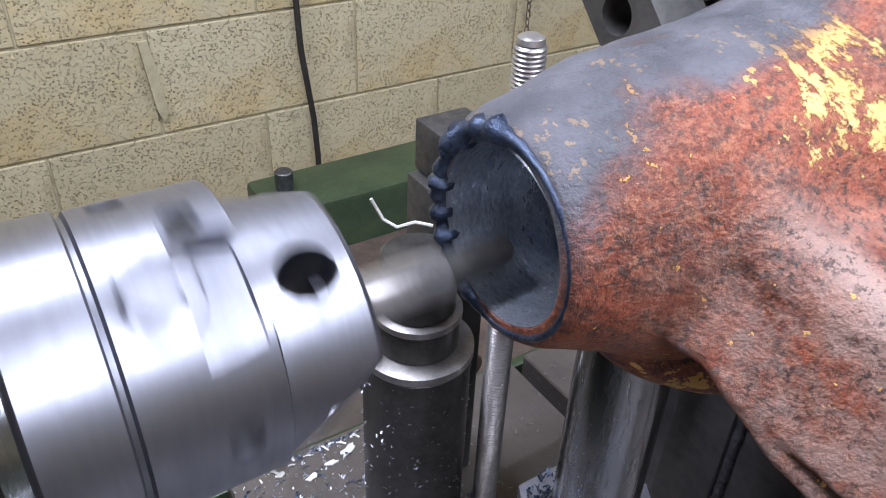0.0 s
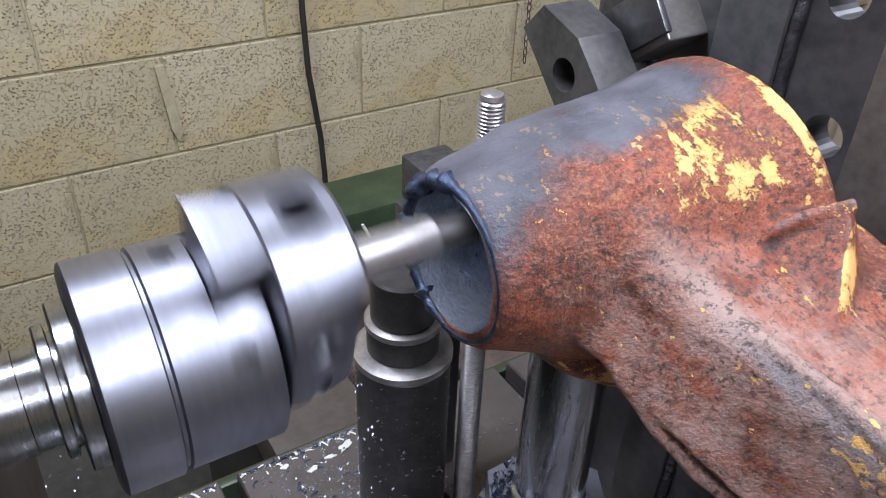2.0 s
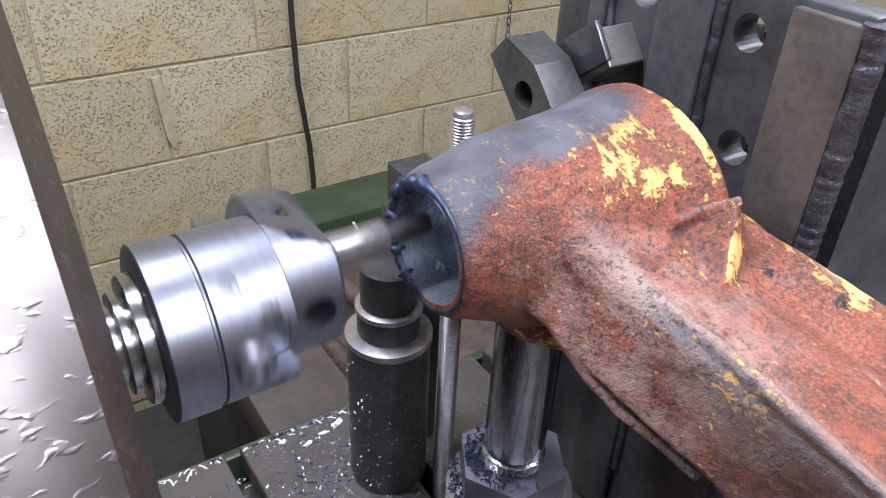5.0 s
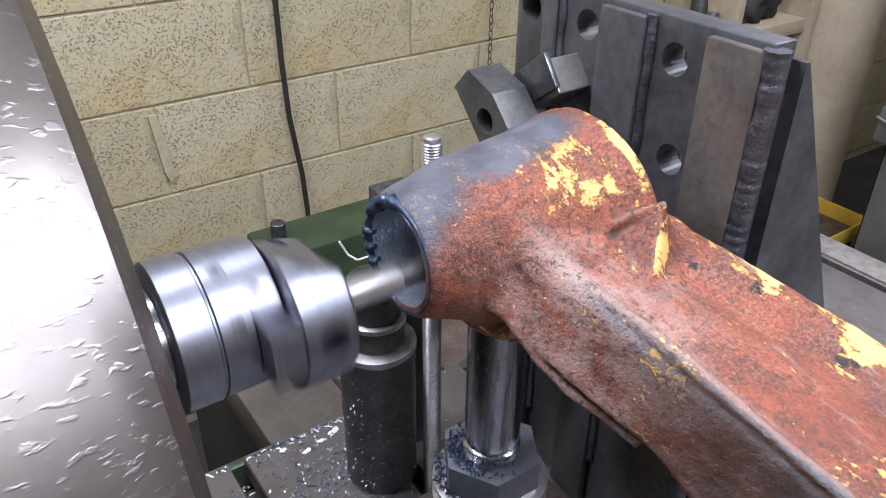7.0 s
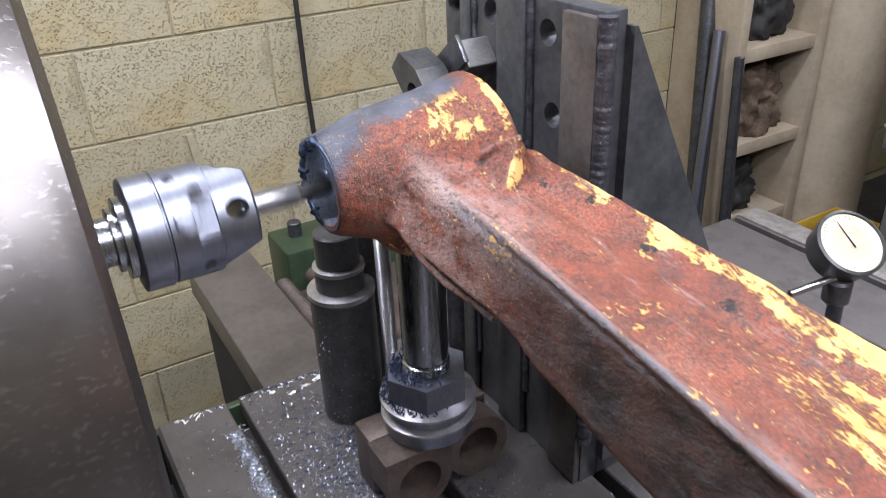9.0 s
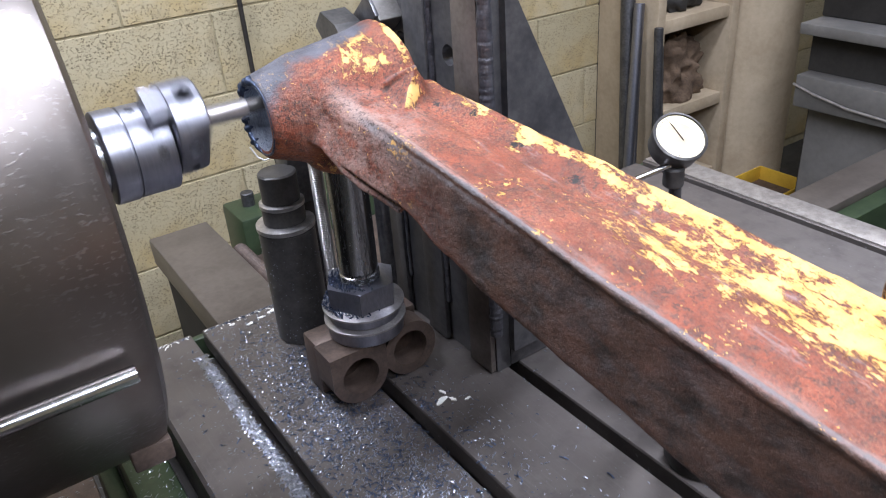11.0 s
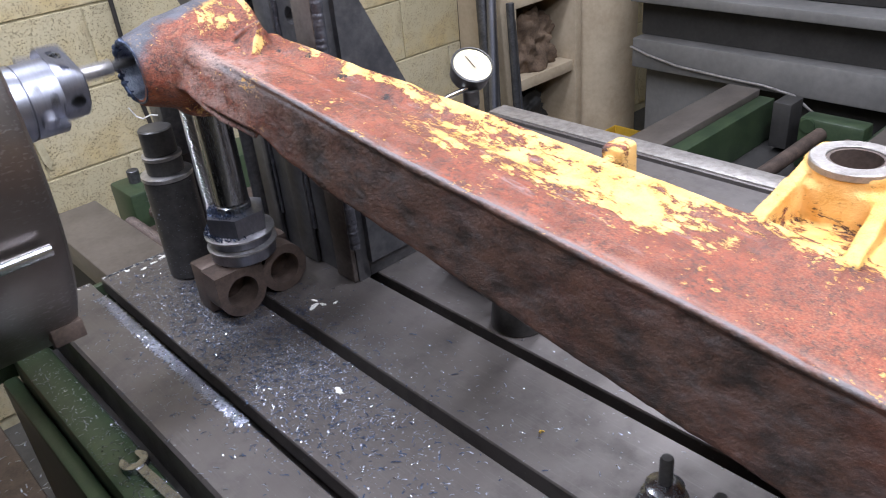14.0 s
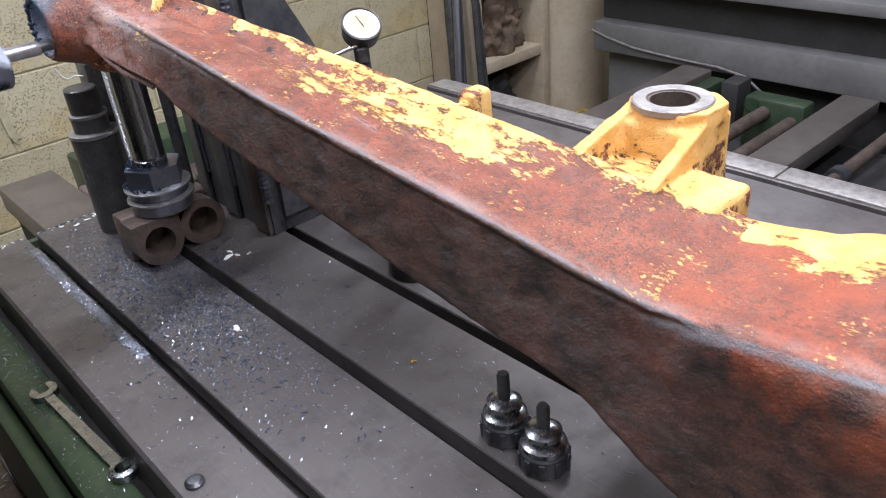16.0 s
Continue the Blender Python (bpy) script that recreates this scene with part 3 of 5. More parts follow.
def arm():
    t = thing("loader_arm", "rusty red steel machine arm with flaking yellow paint", "machine arm")
    bm = loft_arm()
    # boss round the bore
    rows = [(0.214, 0.280, 0.0385), (0.218, 0.280, 0.0415), (0.226, 0.2795, 0.0442), (0.240, 0.277, 0.0488), (0.256, 0.274, 0.055), (0.276, 0.270, 0.059), (0.30, 0.266, 0.0635), (0.325, 0.262, 0.0690), (0.338, 0.260, 0.0735), (0.345, 0.259, 0.0735), (0.350, 0.259, 0.068), (0.353, 0.259, 0.045)]
    v = bmesh.new()
    rings = [[v.verts.new((x, y + r * math.cos(2 * math.pi * k / 64), AXIS_Z + r * math.sin(2 * math.pi * k / 64))) for k in range(64)] for x, y, r in rows]
    for p, q in zip(rings, rings[1:]):
        for k in range(64):
            v.faces.new((p[k], p[(k + 1) % 64], q[(k + 1) % 64], q[k]))
    v.faces.new(rings[0])
    v.faces.new(rings[-1])
    bmesh.ops.recalc_face_normals(v, faces=v.faces)
    join(bm, v)
    # shoulders and shoulders that run the boss into the beam
    def ball(c, r, bm=bm):
        s = bmesh.new()
        bmesh.ops.create_uvsphere(s, u_segments=32, v_segments=18, radius=1)
        s.transform(Matrix.Translation(c) @ Matrix.Diagonal((*r, 1)))
        join(bm, s)
    ball((0.300, 0.262, 1.212), (0.050, 0.048, 0.022))
    # fin-like lug beside the boss, with its crease, and the lower lip
    fin = bmesh.new()
    for c in ((0.340, 0.186, 1.301), (0.3345, 0.183, 1.300), (0.303, 0.159, 1.270), (0.311, 0.1575, 1.268), (0.312, 0.200, 1.272), (0.348, 0.172, 1.263), (0.366, 0.204, 1.274), (0.350, 0.205, 1.280), (0.316, 0.203, 1.286), (0.33, 0.194, 1.295), (0.33, 0.19, 1.24)):
        fin.verts.new(c)
    bmesh.ops.convex_hull(fin, input=fin.verts)
    bmesh.ops.recalc_face_normals(fin, faces=fin.faces)
    join(bm, fin)
    tube_along([(0.309, 0.206, 1.284), (0.320, 0.199, 1.292), (0.333, 0.190, 1.299), (0.341, 0.186, 1.3015)], 0.0032, 8, bm)
    ball((0.362, 0.196, 1.272), (0.008, 0.020, 0.010))
    # raised bead along the long ridge and the lower lip below it
    pts = [(0.280, 0.225, 1.280), (0.2725, 0.19, 1.2755), (0.2750, 0.155, 1.2715), (0.2795, 0.098, 1.2610), (0.2850, 0.0, 1.2425), (0.2915, -0.1, 1.2215), (0.2995, -0.2, 1.2035), (0.3075, -0.3, 1.1855), (0.3165, -0.4, 1.1675), (0.3235, -0.48, 1.1525), (0.3300, -0.54, 1.1425), (0.340, -0.60, 1.138), (0.355, -0.66, 1.130)]
    tube_along(pts, 0.0042, 8, bm)
    pts = [(0.262, 0.236, 1.256), (0.248, 0.216, 1.2455), (0.2485, 0.203, 1.236), (0.2535, 0.185, 1.222), (0.2595, 0.168, 1.211), (0.268, 0.150, 1.204), (0.275, 0.125, 1.196)]
    tube_along(pts, 0.0036, 10, bm)
    # inner plate that comes out under the lip
    keel = bmesh.new()
    for c in ((0.283, 0.135, 1.192), (0.287, 0.02, 1.150), (0.37, 0.135, 1.190), (0.37, 0.02, 1.148), (0.300, 0.135, 1.225), (0.37, 0.135, 1.225), (0.300, 0.02, 1.20), (0.37, 0.02, 1.20)):
        keel.verts.new(c)
    bmesh.ops.convex_hull(keel, input=keel.verts)
    bmesh.ops.recalc_face_normals(keel, faces=keel.faces)
    join(bm, keel)
    # cast hump towards the wide end
    ball((0.47, -0.67, 1.112), (0.10, 0.12, 0.044))
    # far lug
    box(0.466, 0.498, -0.229, -0.205, 1.15, 1.200, 0.005, bm)
    box(0.440, 0.475, -0.223, -0.211, 1.15, 1.190, 0.004, bm)
    # pin bracket: two ribs, a web and a pad
    def rib(p, q, w, h, bm=bm):
        p, q = Vector(p), Vector(q)
        d = (q - p).to_2d().normalized()
        s = Vector((-d.y, d.x)) * w / 2
        v = bmesh.new()
        low = 1.09
        c = [(p.x + s.x, p.y + s.y), (p.x - s.x, p.y - s.y), (q.x - s.x, q.y - s.y), (q.x + s.x, q.y + s.y)]
        zs = [p.z, p.z, q.z, q.z]
        a = [v.verts.new((*k, low)) for k in c]
        e = [v.verts.new((*k, z)) for k, z in zip(c, zs)]
        v.faces.new(a[::-1])
        v.faces.new(e)
        for k in range(4):
            v.faces.new((a[k], a[(k + 1) % 4], e[(k + 1) % 4], e[k]))
        bmesh.ops.recalc_face_normals(v, faces=v.faces)
        join(bm, v)
    rib((0.545, -0.379, 1.202), (0.430, -0.372, 1.168), 0.013, 0)
    rib((0.565, -0.448, 1.202), (0.455, -0.455, 1.163), 0.014, 0)
    rib((0.582, -0.378, 1.195), (0.580, -0.448, 1.195), 0.014, 0)
    box(0.518, 0.598, -0.452, -0.375, 1.09, 1.190, 0.004, bm)
    prism([(0.40, 1.09), (0.53, 1.09), (0.53, 1.150), (0.455, 1.163), (0.40, 1.155)], -0.455, -0.372, "y", bm=bm)
    prism([(0.524, -0.395), (0.543, -0.371), (0.580, -0.371), (0.598, -0.392), (0.598, -0.435), (0.580, -0.456), (0.543, -0.456), (0.524, -0.436)], 1.186, 1.2035, bm=bm)
    box(0.462, 0.530, -0.515, -0.455, 1.09, 1.157, 0.008, bm)
    turned([(0.0375, 1.182), (0.0375, 1.2045)], 40, "z", (0.555, -0.412, 0), bm)
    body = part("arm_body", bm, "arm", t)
    rm = body.modifiers.new("cast", "REMESH")
    rm.mode, rm.voxel_size, rm.use_smooth_shade = "VOXEL", 0.0019, True
    sm = body.modifiers.new("soft", "SMOOTH")
    sm.factor, sm.iterations = 0.5, 2
    # uneven forged skin, with lumps of old weld spatter
    dg = bpy.context.evaluated_depsgraph_get()
    dg.update()
    me = bpy.data.meshes.new_from_object(body.evaluated_get(dg))
    body.modifiers.clear()
    body.data = me
    lumps = [(Vector(c), r) for c, r in BURNS]
    count = len(me.vertices)
    co, no = np.empty(count * 3), np.empty(count * 3)
    me.vertices.foreach_get("co", co)
    me.vertices.foreach_get("normal", no)
    co, no = co.reshape(-1, 3), no.reshape(-1, 3)
    shift = np.empty(count)
    for k, p in enumerate(map(Vector, co.tolist())):
        h = 0.0011 * noise.noise(p * 22) + 0.0006 * noise.noise(p * 60) + 0.00028 * noise.noise(p * 170)
        for c, r in lumps:
            if abs(p.y - c.y) < r and (p - c).length < r:
                h += (1 - (p - c).length / r) * (0.0022 * abs(noise.noise(p * 190)) + 0.0008)
        shift[k] = h
    me.vertices.foreach_set("co", (co + no * shift[:, None]).ravel())
    me.update()
    # bore cut through the boss
    cut = link("cutter", turned([(0.0325, -0.05), (0.0325, 0.062), (0.028, 0.064), (0.028, 0.25)], 64, "x", (0.205, AXIS_Y, AXIS_Z)), M["bore"])
    turn = link("cutter", turned([(0, -0.06), (0.0245, -0.06), (0.0245, 0.05), (0, 0.05)], 40, "z", (0.555, -0.412, 1.175)), M["bore"])
    for c in (cut, turn):
        bo = body.modifiers.new("bore", "BOOLEAN")
        bo.object, bo.operation, bo.solver = c, "DIFFERENCE", "FAST"
    dg = bpy.context.evaluated_depsgraph_get()
    dg.update()
    me = bpy.data.meshes.new_from_object(body.evaluated_get(dg))
    body.modifiers.clear()
    body.data = me
    for c in (cut, turn):
        bpy.data.objects.remove(c)
    # freshly cut lining with a ragged weld lip
    prof = [(0.0334, 0.2150), (0.0322, 0.2140), (0.0322, 0.225), (0.0316, 0.228), (0.0316, 0.250), (0.0306, 0.252), (0.0306, 0.268), (0.027, 0.269), (0.027, 0.344), (0.0285, 0.344), (0.0335, 0.268), (0.0335, 0.222)]
    part("bore_lining", turned(prof, 96, "x", (0, AXIS_Y, AXIS_Z), closed=True), "bore", t, "dark blue-grey freshly bored steel lining")
    lip = bmesh.new()
    n, k2 = 120, 10
    rings = []
    for k in range(n):
        a = 2 * math.pi * k / n
        u = 0.10 + 0.90 * smoothstep(-0.3, 0.6, math.cos(a - 0.15))
        p = Vector((math.cos(a) * 3, math.sin(a) * 3, 0))
        rough = 0.5 + 1.1 * abs(noise.noise(p * 2.2)) + 0.5 * noise.noise(p * 5)
        r = 0.0362 + 0.0012 * u * noise.noise(p * 3 + Vector((9, 0, 0)))
        w = 0.0014 + 0.0044 * u * rough
        ring = []
        for j in range(k2):
            q = 2 * math.pi * j / k2
            rr = w * (1 + 0.25 * u * noise.noise(Vector((k * 0.5, j, 3))))
            ring.append(lip.verts.new((0.2145 - 0.9 * rr * math.cos(q), AXIS_Y + (r + rr * 0.8 * math.sin(q)) * math.cos(a), AXIS_Z + (r + rr * 0.8 * math.sin(q)) * math.sin(a))))
        rings.append(ring)
    for k in range(n):
        p, q = rings[k], rings[(k + 1) % n]
        for j in range(k2):
            lip.faces.new((p[j], p[(j + 1) % k2], q[(j + 1) % k2], q[j]))
    part("weld_lip", lip, "blue", t, "ragged bead of built-up weld round the bore mouth", angle=80)
    ring = turned([(0.0247, 1.185), (0.0247, 1.2062), (0.0255, 1.2068), (0.0375, 1.2068), (0.0388, 1.2055), (0.0388, 1.200), (0.034, 1.196)], 48, "z", (0.555, -0.412, 0), closed=True)
    part("pin_ring", ring, "ring", t, "bare scuffed steel ring on the pin boss")
    part("bush", turned([(0.0215, 1.165), (0.0215, 1.2050), (0.0243, 1.2050), (0.0243, 1.165)], 40, "z", (0.555, -0.412, 0), closed=True), "rust", t, "brown worn bush")


arm()


# ---- supports under the boss ----
def support_post():
    t = thing("support_post", "black steel tube support with bright rings, dusted with chips", "support post", (0.28, 0.436, TABLE))
    part("tube", turned([(0.034, 0), (0.036, 0.002), (0.036, 0.160), (0.034, 0.162)], 48), "black", t)
    part("collar", turned([(0.028, 0.1625), (0.0375, 0.1625), (0.0375, 0.168), (0.030, 0.170)], 48), "scuffed", t, "bright steel collar")
    part("neck", turned([(0.027, 0.1705), (0.027, 0.190), (0.026, 0.192)], 40), "black", t)
    part("cap_ring", turned([(0.022, 0.1925), (0.0285, 0.1925), (0.0285, 0.197), (0.022, 0.199)], 40), "scuffed", t, "bright steel ring")
    part("cap", turned([(0.024, 0.1995), (0.024, 0.235), (0.022, 0.237)], 40), "black", t)


support_post()


def shaft_support():
    t = thing("jack_shaft", "oiled steel shaft with ringed base collars under the arm", "jack", (0.302, 0.287, 0.9735))
    part("base_disc", turned([(0.043, 0), (0.045, 0.002), (0.045, 0.016), (0.0435, 0.018)], 48), "steel", t)
    part("ring", turned([(0.040, 0.0185), (0.0485, 0.0185), (0.0485, 0.0210), (0.040, 0.0243)], 48), "scuffed", t, "bright edged ring")
    part("disc", turned([(0.0425, 0.0245), (0.0425, 0.036)], 48), "steel", t)
    part("ring", turned([(0.040, 0.0365), (0.0485, 0.0365), (0.0485, 0.0390), (0.038, 0.0423)], 48), "scuffed", t, "bright edged ring")
    part("hex_collar", prism(hexagon(0.0425), 0.0425, 0.070, bevel=0.002), "steel", t)
    part("thread", threaded(0.0235, 0.0115, 0.0025, 32), "shaft", t).location.z = 0.0705
    part("shaft", turned([(0.021, 0.0825), (0.0225, 0.084), (0.0225, 0.216), (0.021, 0.218)], 48), "shaft", t)
    b = bmesh.new()
    random.seed(11)
    for k in range(420):
        a = random.gauss(2.9, 0.7)
        h, r = random.choice(((0.0712, random.uniform(0.024, 0.036)), (0.0422, random.uniform(0.038, 0.047))))
        m = pose(r * math.cos(a), r * math.sin(a), h + random.uniform(0.0, 0.0025), *[random.uniform(0, 180) for _ in range(3)])
        s = random.uniform(0.0005, 0.0017)
        box(-s * 1.6, s * 1.6, -s * 0.5, s * 0.5, -s * 0.15, s * 0.15, 0, b, m)
    tagged(part("clinging_swarf", b, "blue", t, "blued curls of swarf clinging to the collars", smooth=False), kind="stuff")


shaft_support()


def clevis_block():
    t = thing("clevis_block", "rusty steel block with two bored eyes, used as packing", "packing block", (0, 0, TABLE))
    hole = [(0.0235 * math.cos(2 * math.pi * k / 32), 0.0235 * math.sin(2 * math.pi * k / 32)) for k in range(32)]

    def eye(y0, y1, square):
        b = bmesh.new()
        n = 32
        out = []
        for k in range(n):
            a = 2 * math.pi * k / n
            c, s = math.cos(a), math.sin(a)
            if square and s > -0.2:
                q = 0.0365 / max(abs(c), abs(s))
                out.append((c * q, s * q))
            else:
                out.append((c * 0.0365, s * 0.0365))
        f, g, h, i = ([b.verts.new((x, yy, z)) for x, z in o] for o, yy in ((out, y0), (hole, y0), (out, y1), (hole, y1)))
        for k in range(n):
            l = (k + 1) % n
            for q in ((f[k], f[l], g[l], g[k]), (h[k], i[k], i[l], h[l]), (f[k], h[k], h[l], f[l]), (g[k], g[l], i[l], i[k])):
                b.faces.new(q)
        return b
    one = part("eye", eye(0.252, 0.292, True), "rust", t, angle=25)
    one.location = (0.270, 0, 0.0365)
    two = part("eye", eye(0.262, 0.302, False), "rust", t, angle=25)
    two.location = (0.345, 0, 0.0365)
    part("bridge", box(0.236, 0.375, 0.2935, 0.330, 0.0, 0.0725, 0.003), "rust", t)


clevis_block()


def stud(name, x, y, top, r, label):
    t = thing(name, label, "threaded stud", (x, y, TABLE - 0.02))
    part("thread", threaded(r, top - TABLE + 0.0165, 0.0024, 20), "scuffed", t)
    part("tip", turned([(r * 0.88, top - TABLE + 0.0167), (r * 0.80, top - TABLE + 0.0195), (r * 0.5, top - TABLE + 0.0210)], 24), "scuffed", t)
    return t


stud("threaded_stud", 0.313, 0.392, 1.278, 0.0085, "long bright threaded clamping stud")


# ---- angle plate ----
def angle_plate():
    t = thing("angle_plate", "heavy dark welded steel angle plate with bolt holes", "angle plate")
    x0, x1, y0, y1, z1 = 0.424, 0.446, 0.192, 0.432, 1.381
    b = box(x0, x1, y0, y1, TABLE, z1, 0.002)
    face = part("face_plate", b, "plate", t)
    holes = [(0.264, 1.353), (0.349, 1.357), (0.255, 1.283), (0.349, 1.283), (0.414, 1.357)]
    cut = link("cutter", bmesh.new(), M["plate"])
    cb = bmesh.new()
    for y, z in holes:
        turned([(0.0115, -0.05), (0.0115, 0.08)], 24, "x", (x0, y, z), cb)
    cb.to_mesh(cut.data)
    cb.free()
    mod = face.modifiers.new("holes", "BOOLEAN")
    mod.object, mod.solver = cut, "FAST"
    dg = bpy.context.evaluated_depsgraph_get()
    dg.update()
    me = bpy.data.meshes.new_from_object(face.evaluated_get(dg))
    face.modifiers.clear()
    face.data = me
    bpy.data.objects.remove(cut)
    # flat bars and weld beads on the face
    for ya, yb in ((0.288, 0.330), (0.193, 0.236), (0.378, 0.392)):
        part("flat_bar", box(x0 - 0.008, x0 - 0.0005, ya, yb, TABLE + 0.002, z1 - 0.004, 0.0015), "bar" if ya < 0.2 else "plate", t)
    for i, (yw, size) in enumerate(((0.2865, 0.0042), (0.189, 0.0078), (0.376, 0.0034))):
        w = bmesh.new()
        rings, z = [], TABLE + 0.06
        while z < z1 - 0.001:
            r = size * (1 + 0.20 * noise.noise(Vector((z * 60, i, 0))) + 0.16 * noise.noise(Vector((z * 260, i, 4))))
            c = yw + 0.0012 * noise.noise(Vector((z * 60, 5, i)))
            rings.append([w.verts.new((x0 - 0.001 - r * math.cos(q), c + r * math.sin(q), z)) for q in [2 * math.pi * j / 8 for j in range(8)]])
            z += 0.0015
        for p, q in zip(rings, rings[1:]):
            for j in range(8):
                w.faces.new((p[j], p[(j + 1) % 8], q[(j + 1) % 8], q[j]))
        w.faces.new(rings[0])
        w.faces.new(rings[-1])
        part("weld_bead", w, "weld", t, angle=80)
    # foot and sloping gusset
    part("foot", box(x1, 0.70, y0, y1, TABLE + 0.001, TABLE + 0.028, 0.002), "plate", t)
    for y in (y0 - 0.010, y1 - 0.023):
        part("gusset", prism([(x1 - 0.002, TABLE + 0.029), (0.655, TABLE + 0.029), (0.655, TABLE + 0.055), (0.4475, z1 - 0.012), (x1 - 0.002, z1 - 0.012)], y, y + 0.022, "y", 0.0015), "plate", t)


angle_plate()


def clamp_strap():
    t = thing("strap_clamp", "dark steel strap clamp with a square nut behind the boss", "clamp")
    out = [(0.418, 1.303), (0.401, 1.321), (0.369, 1.311), (0.351, 1.293), (0.296, 1.232), (0.338, 1.222)]
    strap = part("strap", prism(out, 0.352, 0.384, "x", 0.0012), "strap", t, smooth=False)
    cut_out(strap, turned([(0.0100, 0.33), (0.0100, 0.40)], 32, "x", (0, 0.377, 1.287)), "dark")
    part("strap_stud", rod((0.368, 0.338, TABLE - 0.02), (0.368, 0.338, 1.240), 0.009), "dark", t)
    m = Matrix.Translation((0.405, 0.366, 1.312)) @ pose(0, 0, 0, -38, 0, 0)
    part("washer", box(-0.0175, -0.0125, -0.026, 0.026, -0.012, 0.016, 0.0008, None, m), "dark", t)
    part("square_nut", box(-0.012, 0.022, -0.021, 0.019, -0.016, 0.012, 0.0012, None, m), "nut", t, "bright faced square nut", smooth=False)


clamp_strap()


def step_block(x, y, z0, z1, w):
    t = thing("step_block", "worn grey steel step block behind the bore", "step block", (x, y, 0))
    part("lower_step", box(-w, w, -0.02, 0.02, TABLE + 0.18, z0, 0.002), "dark", t)
    part("upper_step", box(-w * 0.7, w, -0.018, 0.022, z0 + 0.0005, z1, 0.002), "dark", t)
    part("pillar", box(-w * 0.8, w * 0.9, -0.016, 0.018, TABLE, TABLE + 0.1795, 0.002), "black", t)


step_block(0.32, 0.462, 1.165, 1.2, 0.022)


# ---- boring spindle ----
def spindle_head():
    t = thing("spindle_head", "large scraped iron spindle drum of a boring machine", "machine spindle", (0, AXIS_Y, AXIS_Z))
    part("drum", turned([(0.05, 0.030), (0.236, 0.033), (0.246, 0.028), (0.25, 0.018), (0.25, -0.095), (0.24, -0.10)], 160, "x"), "drum", t)
    part("spindle_nose", turned([(0.0185, 0.0335), (0.0185, 0.0462)], 48, "x"), "chrome", t)
    part("lever_rod", rod((-0.10, -0.255, -0.055), (0.013, -0.255, -0.055), 0.0062), "chrome", t, "bright round lever rod")
    part("lever_collar", turned([(0.020, -0.145), (0.022, -0.142), (0.022, -0.103), (0.018, -0.1005)], 32, "x", (0, -0.255, -0.055)), "scuffed", t, "worn steel collar")
    part("drum_key", box(-0.002, 0.0295, -0.19, -0.165, -0.185, -0.165, 0.002), "rust", t, "small brown key in the rim")
    c = thing("headstock", "near-black headstock casing behind the spindle drum", "headstock")
    # the casing's green is replaced by the shaded near-black
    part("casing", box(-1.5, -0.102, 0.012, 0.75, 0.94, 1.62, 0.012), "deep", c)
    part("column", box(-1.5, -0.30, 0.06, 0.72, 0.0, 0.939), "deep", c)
    part("label_plate", box(-0.200, -0.150, 0.0095, 0.0115, 1.03, 1.075), "red", c, "small orange-red label plate")


spindle_head()


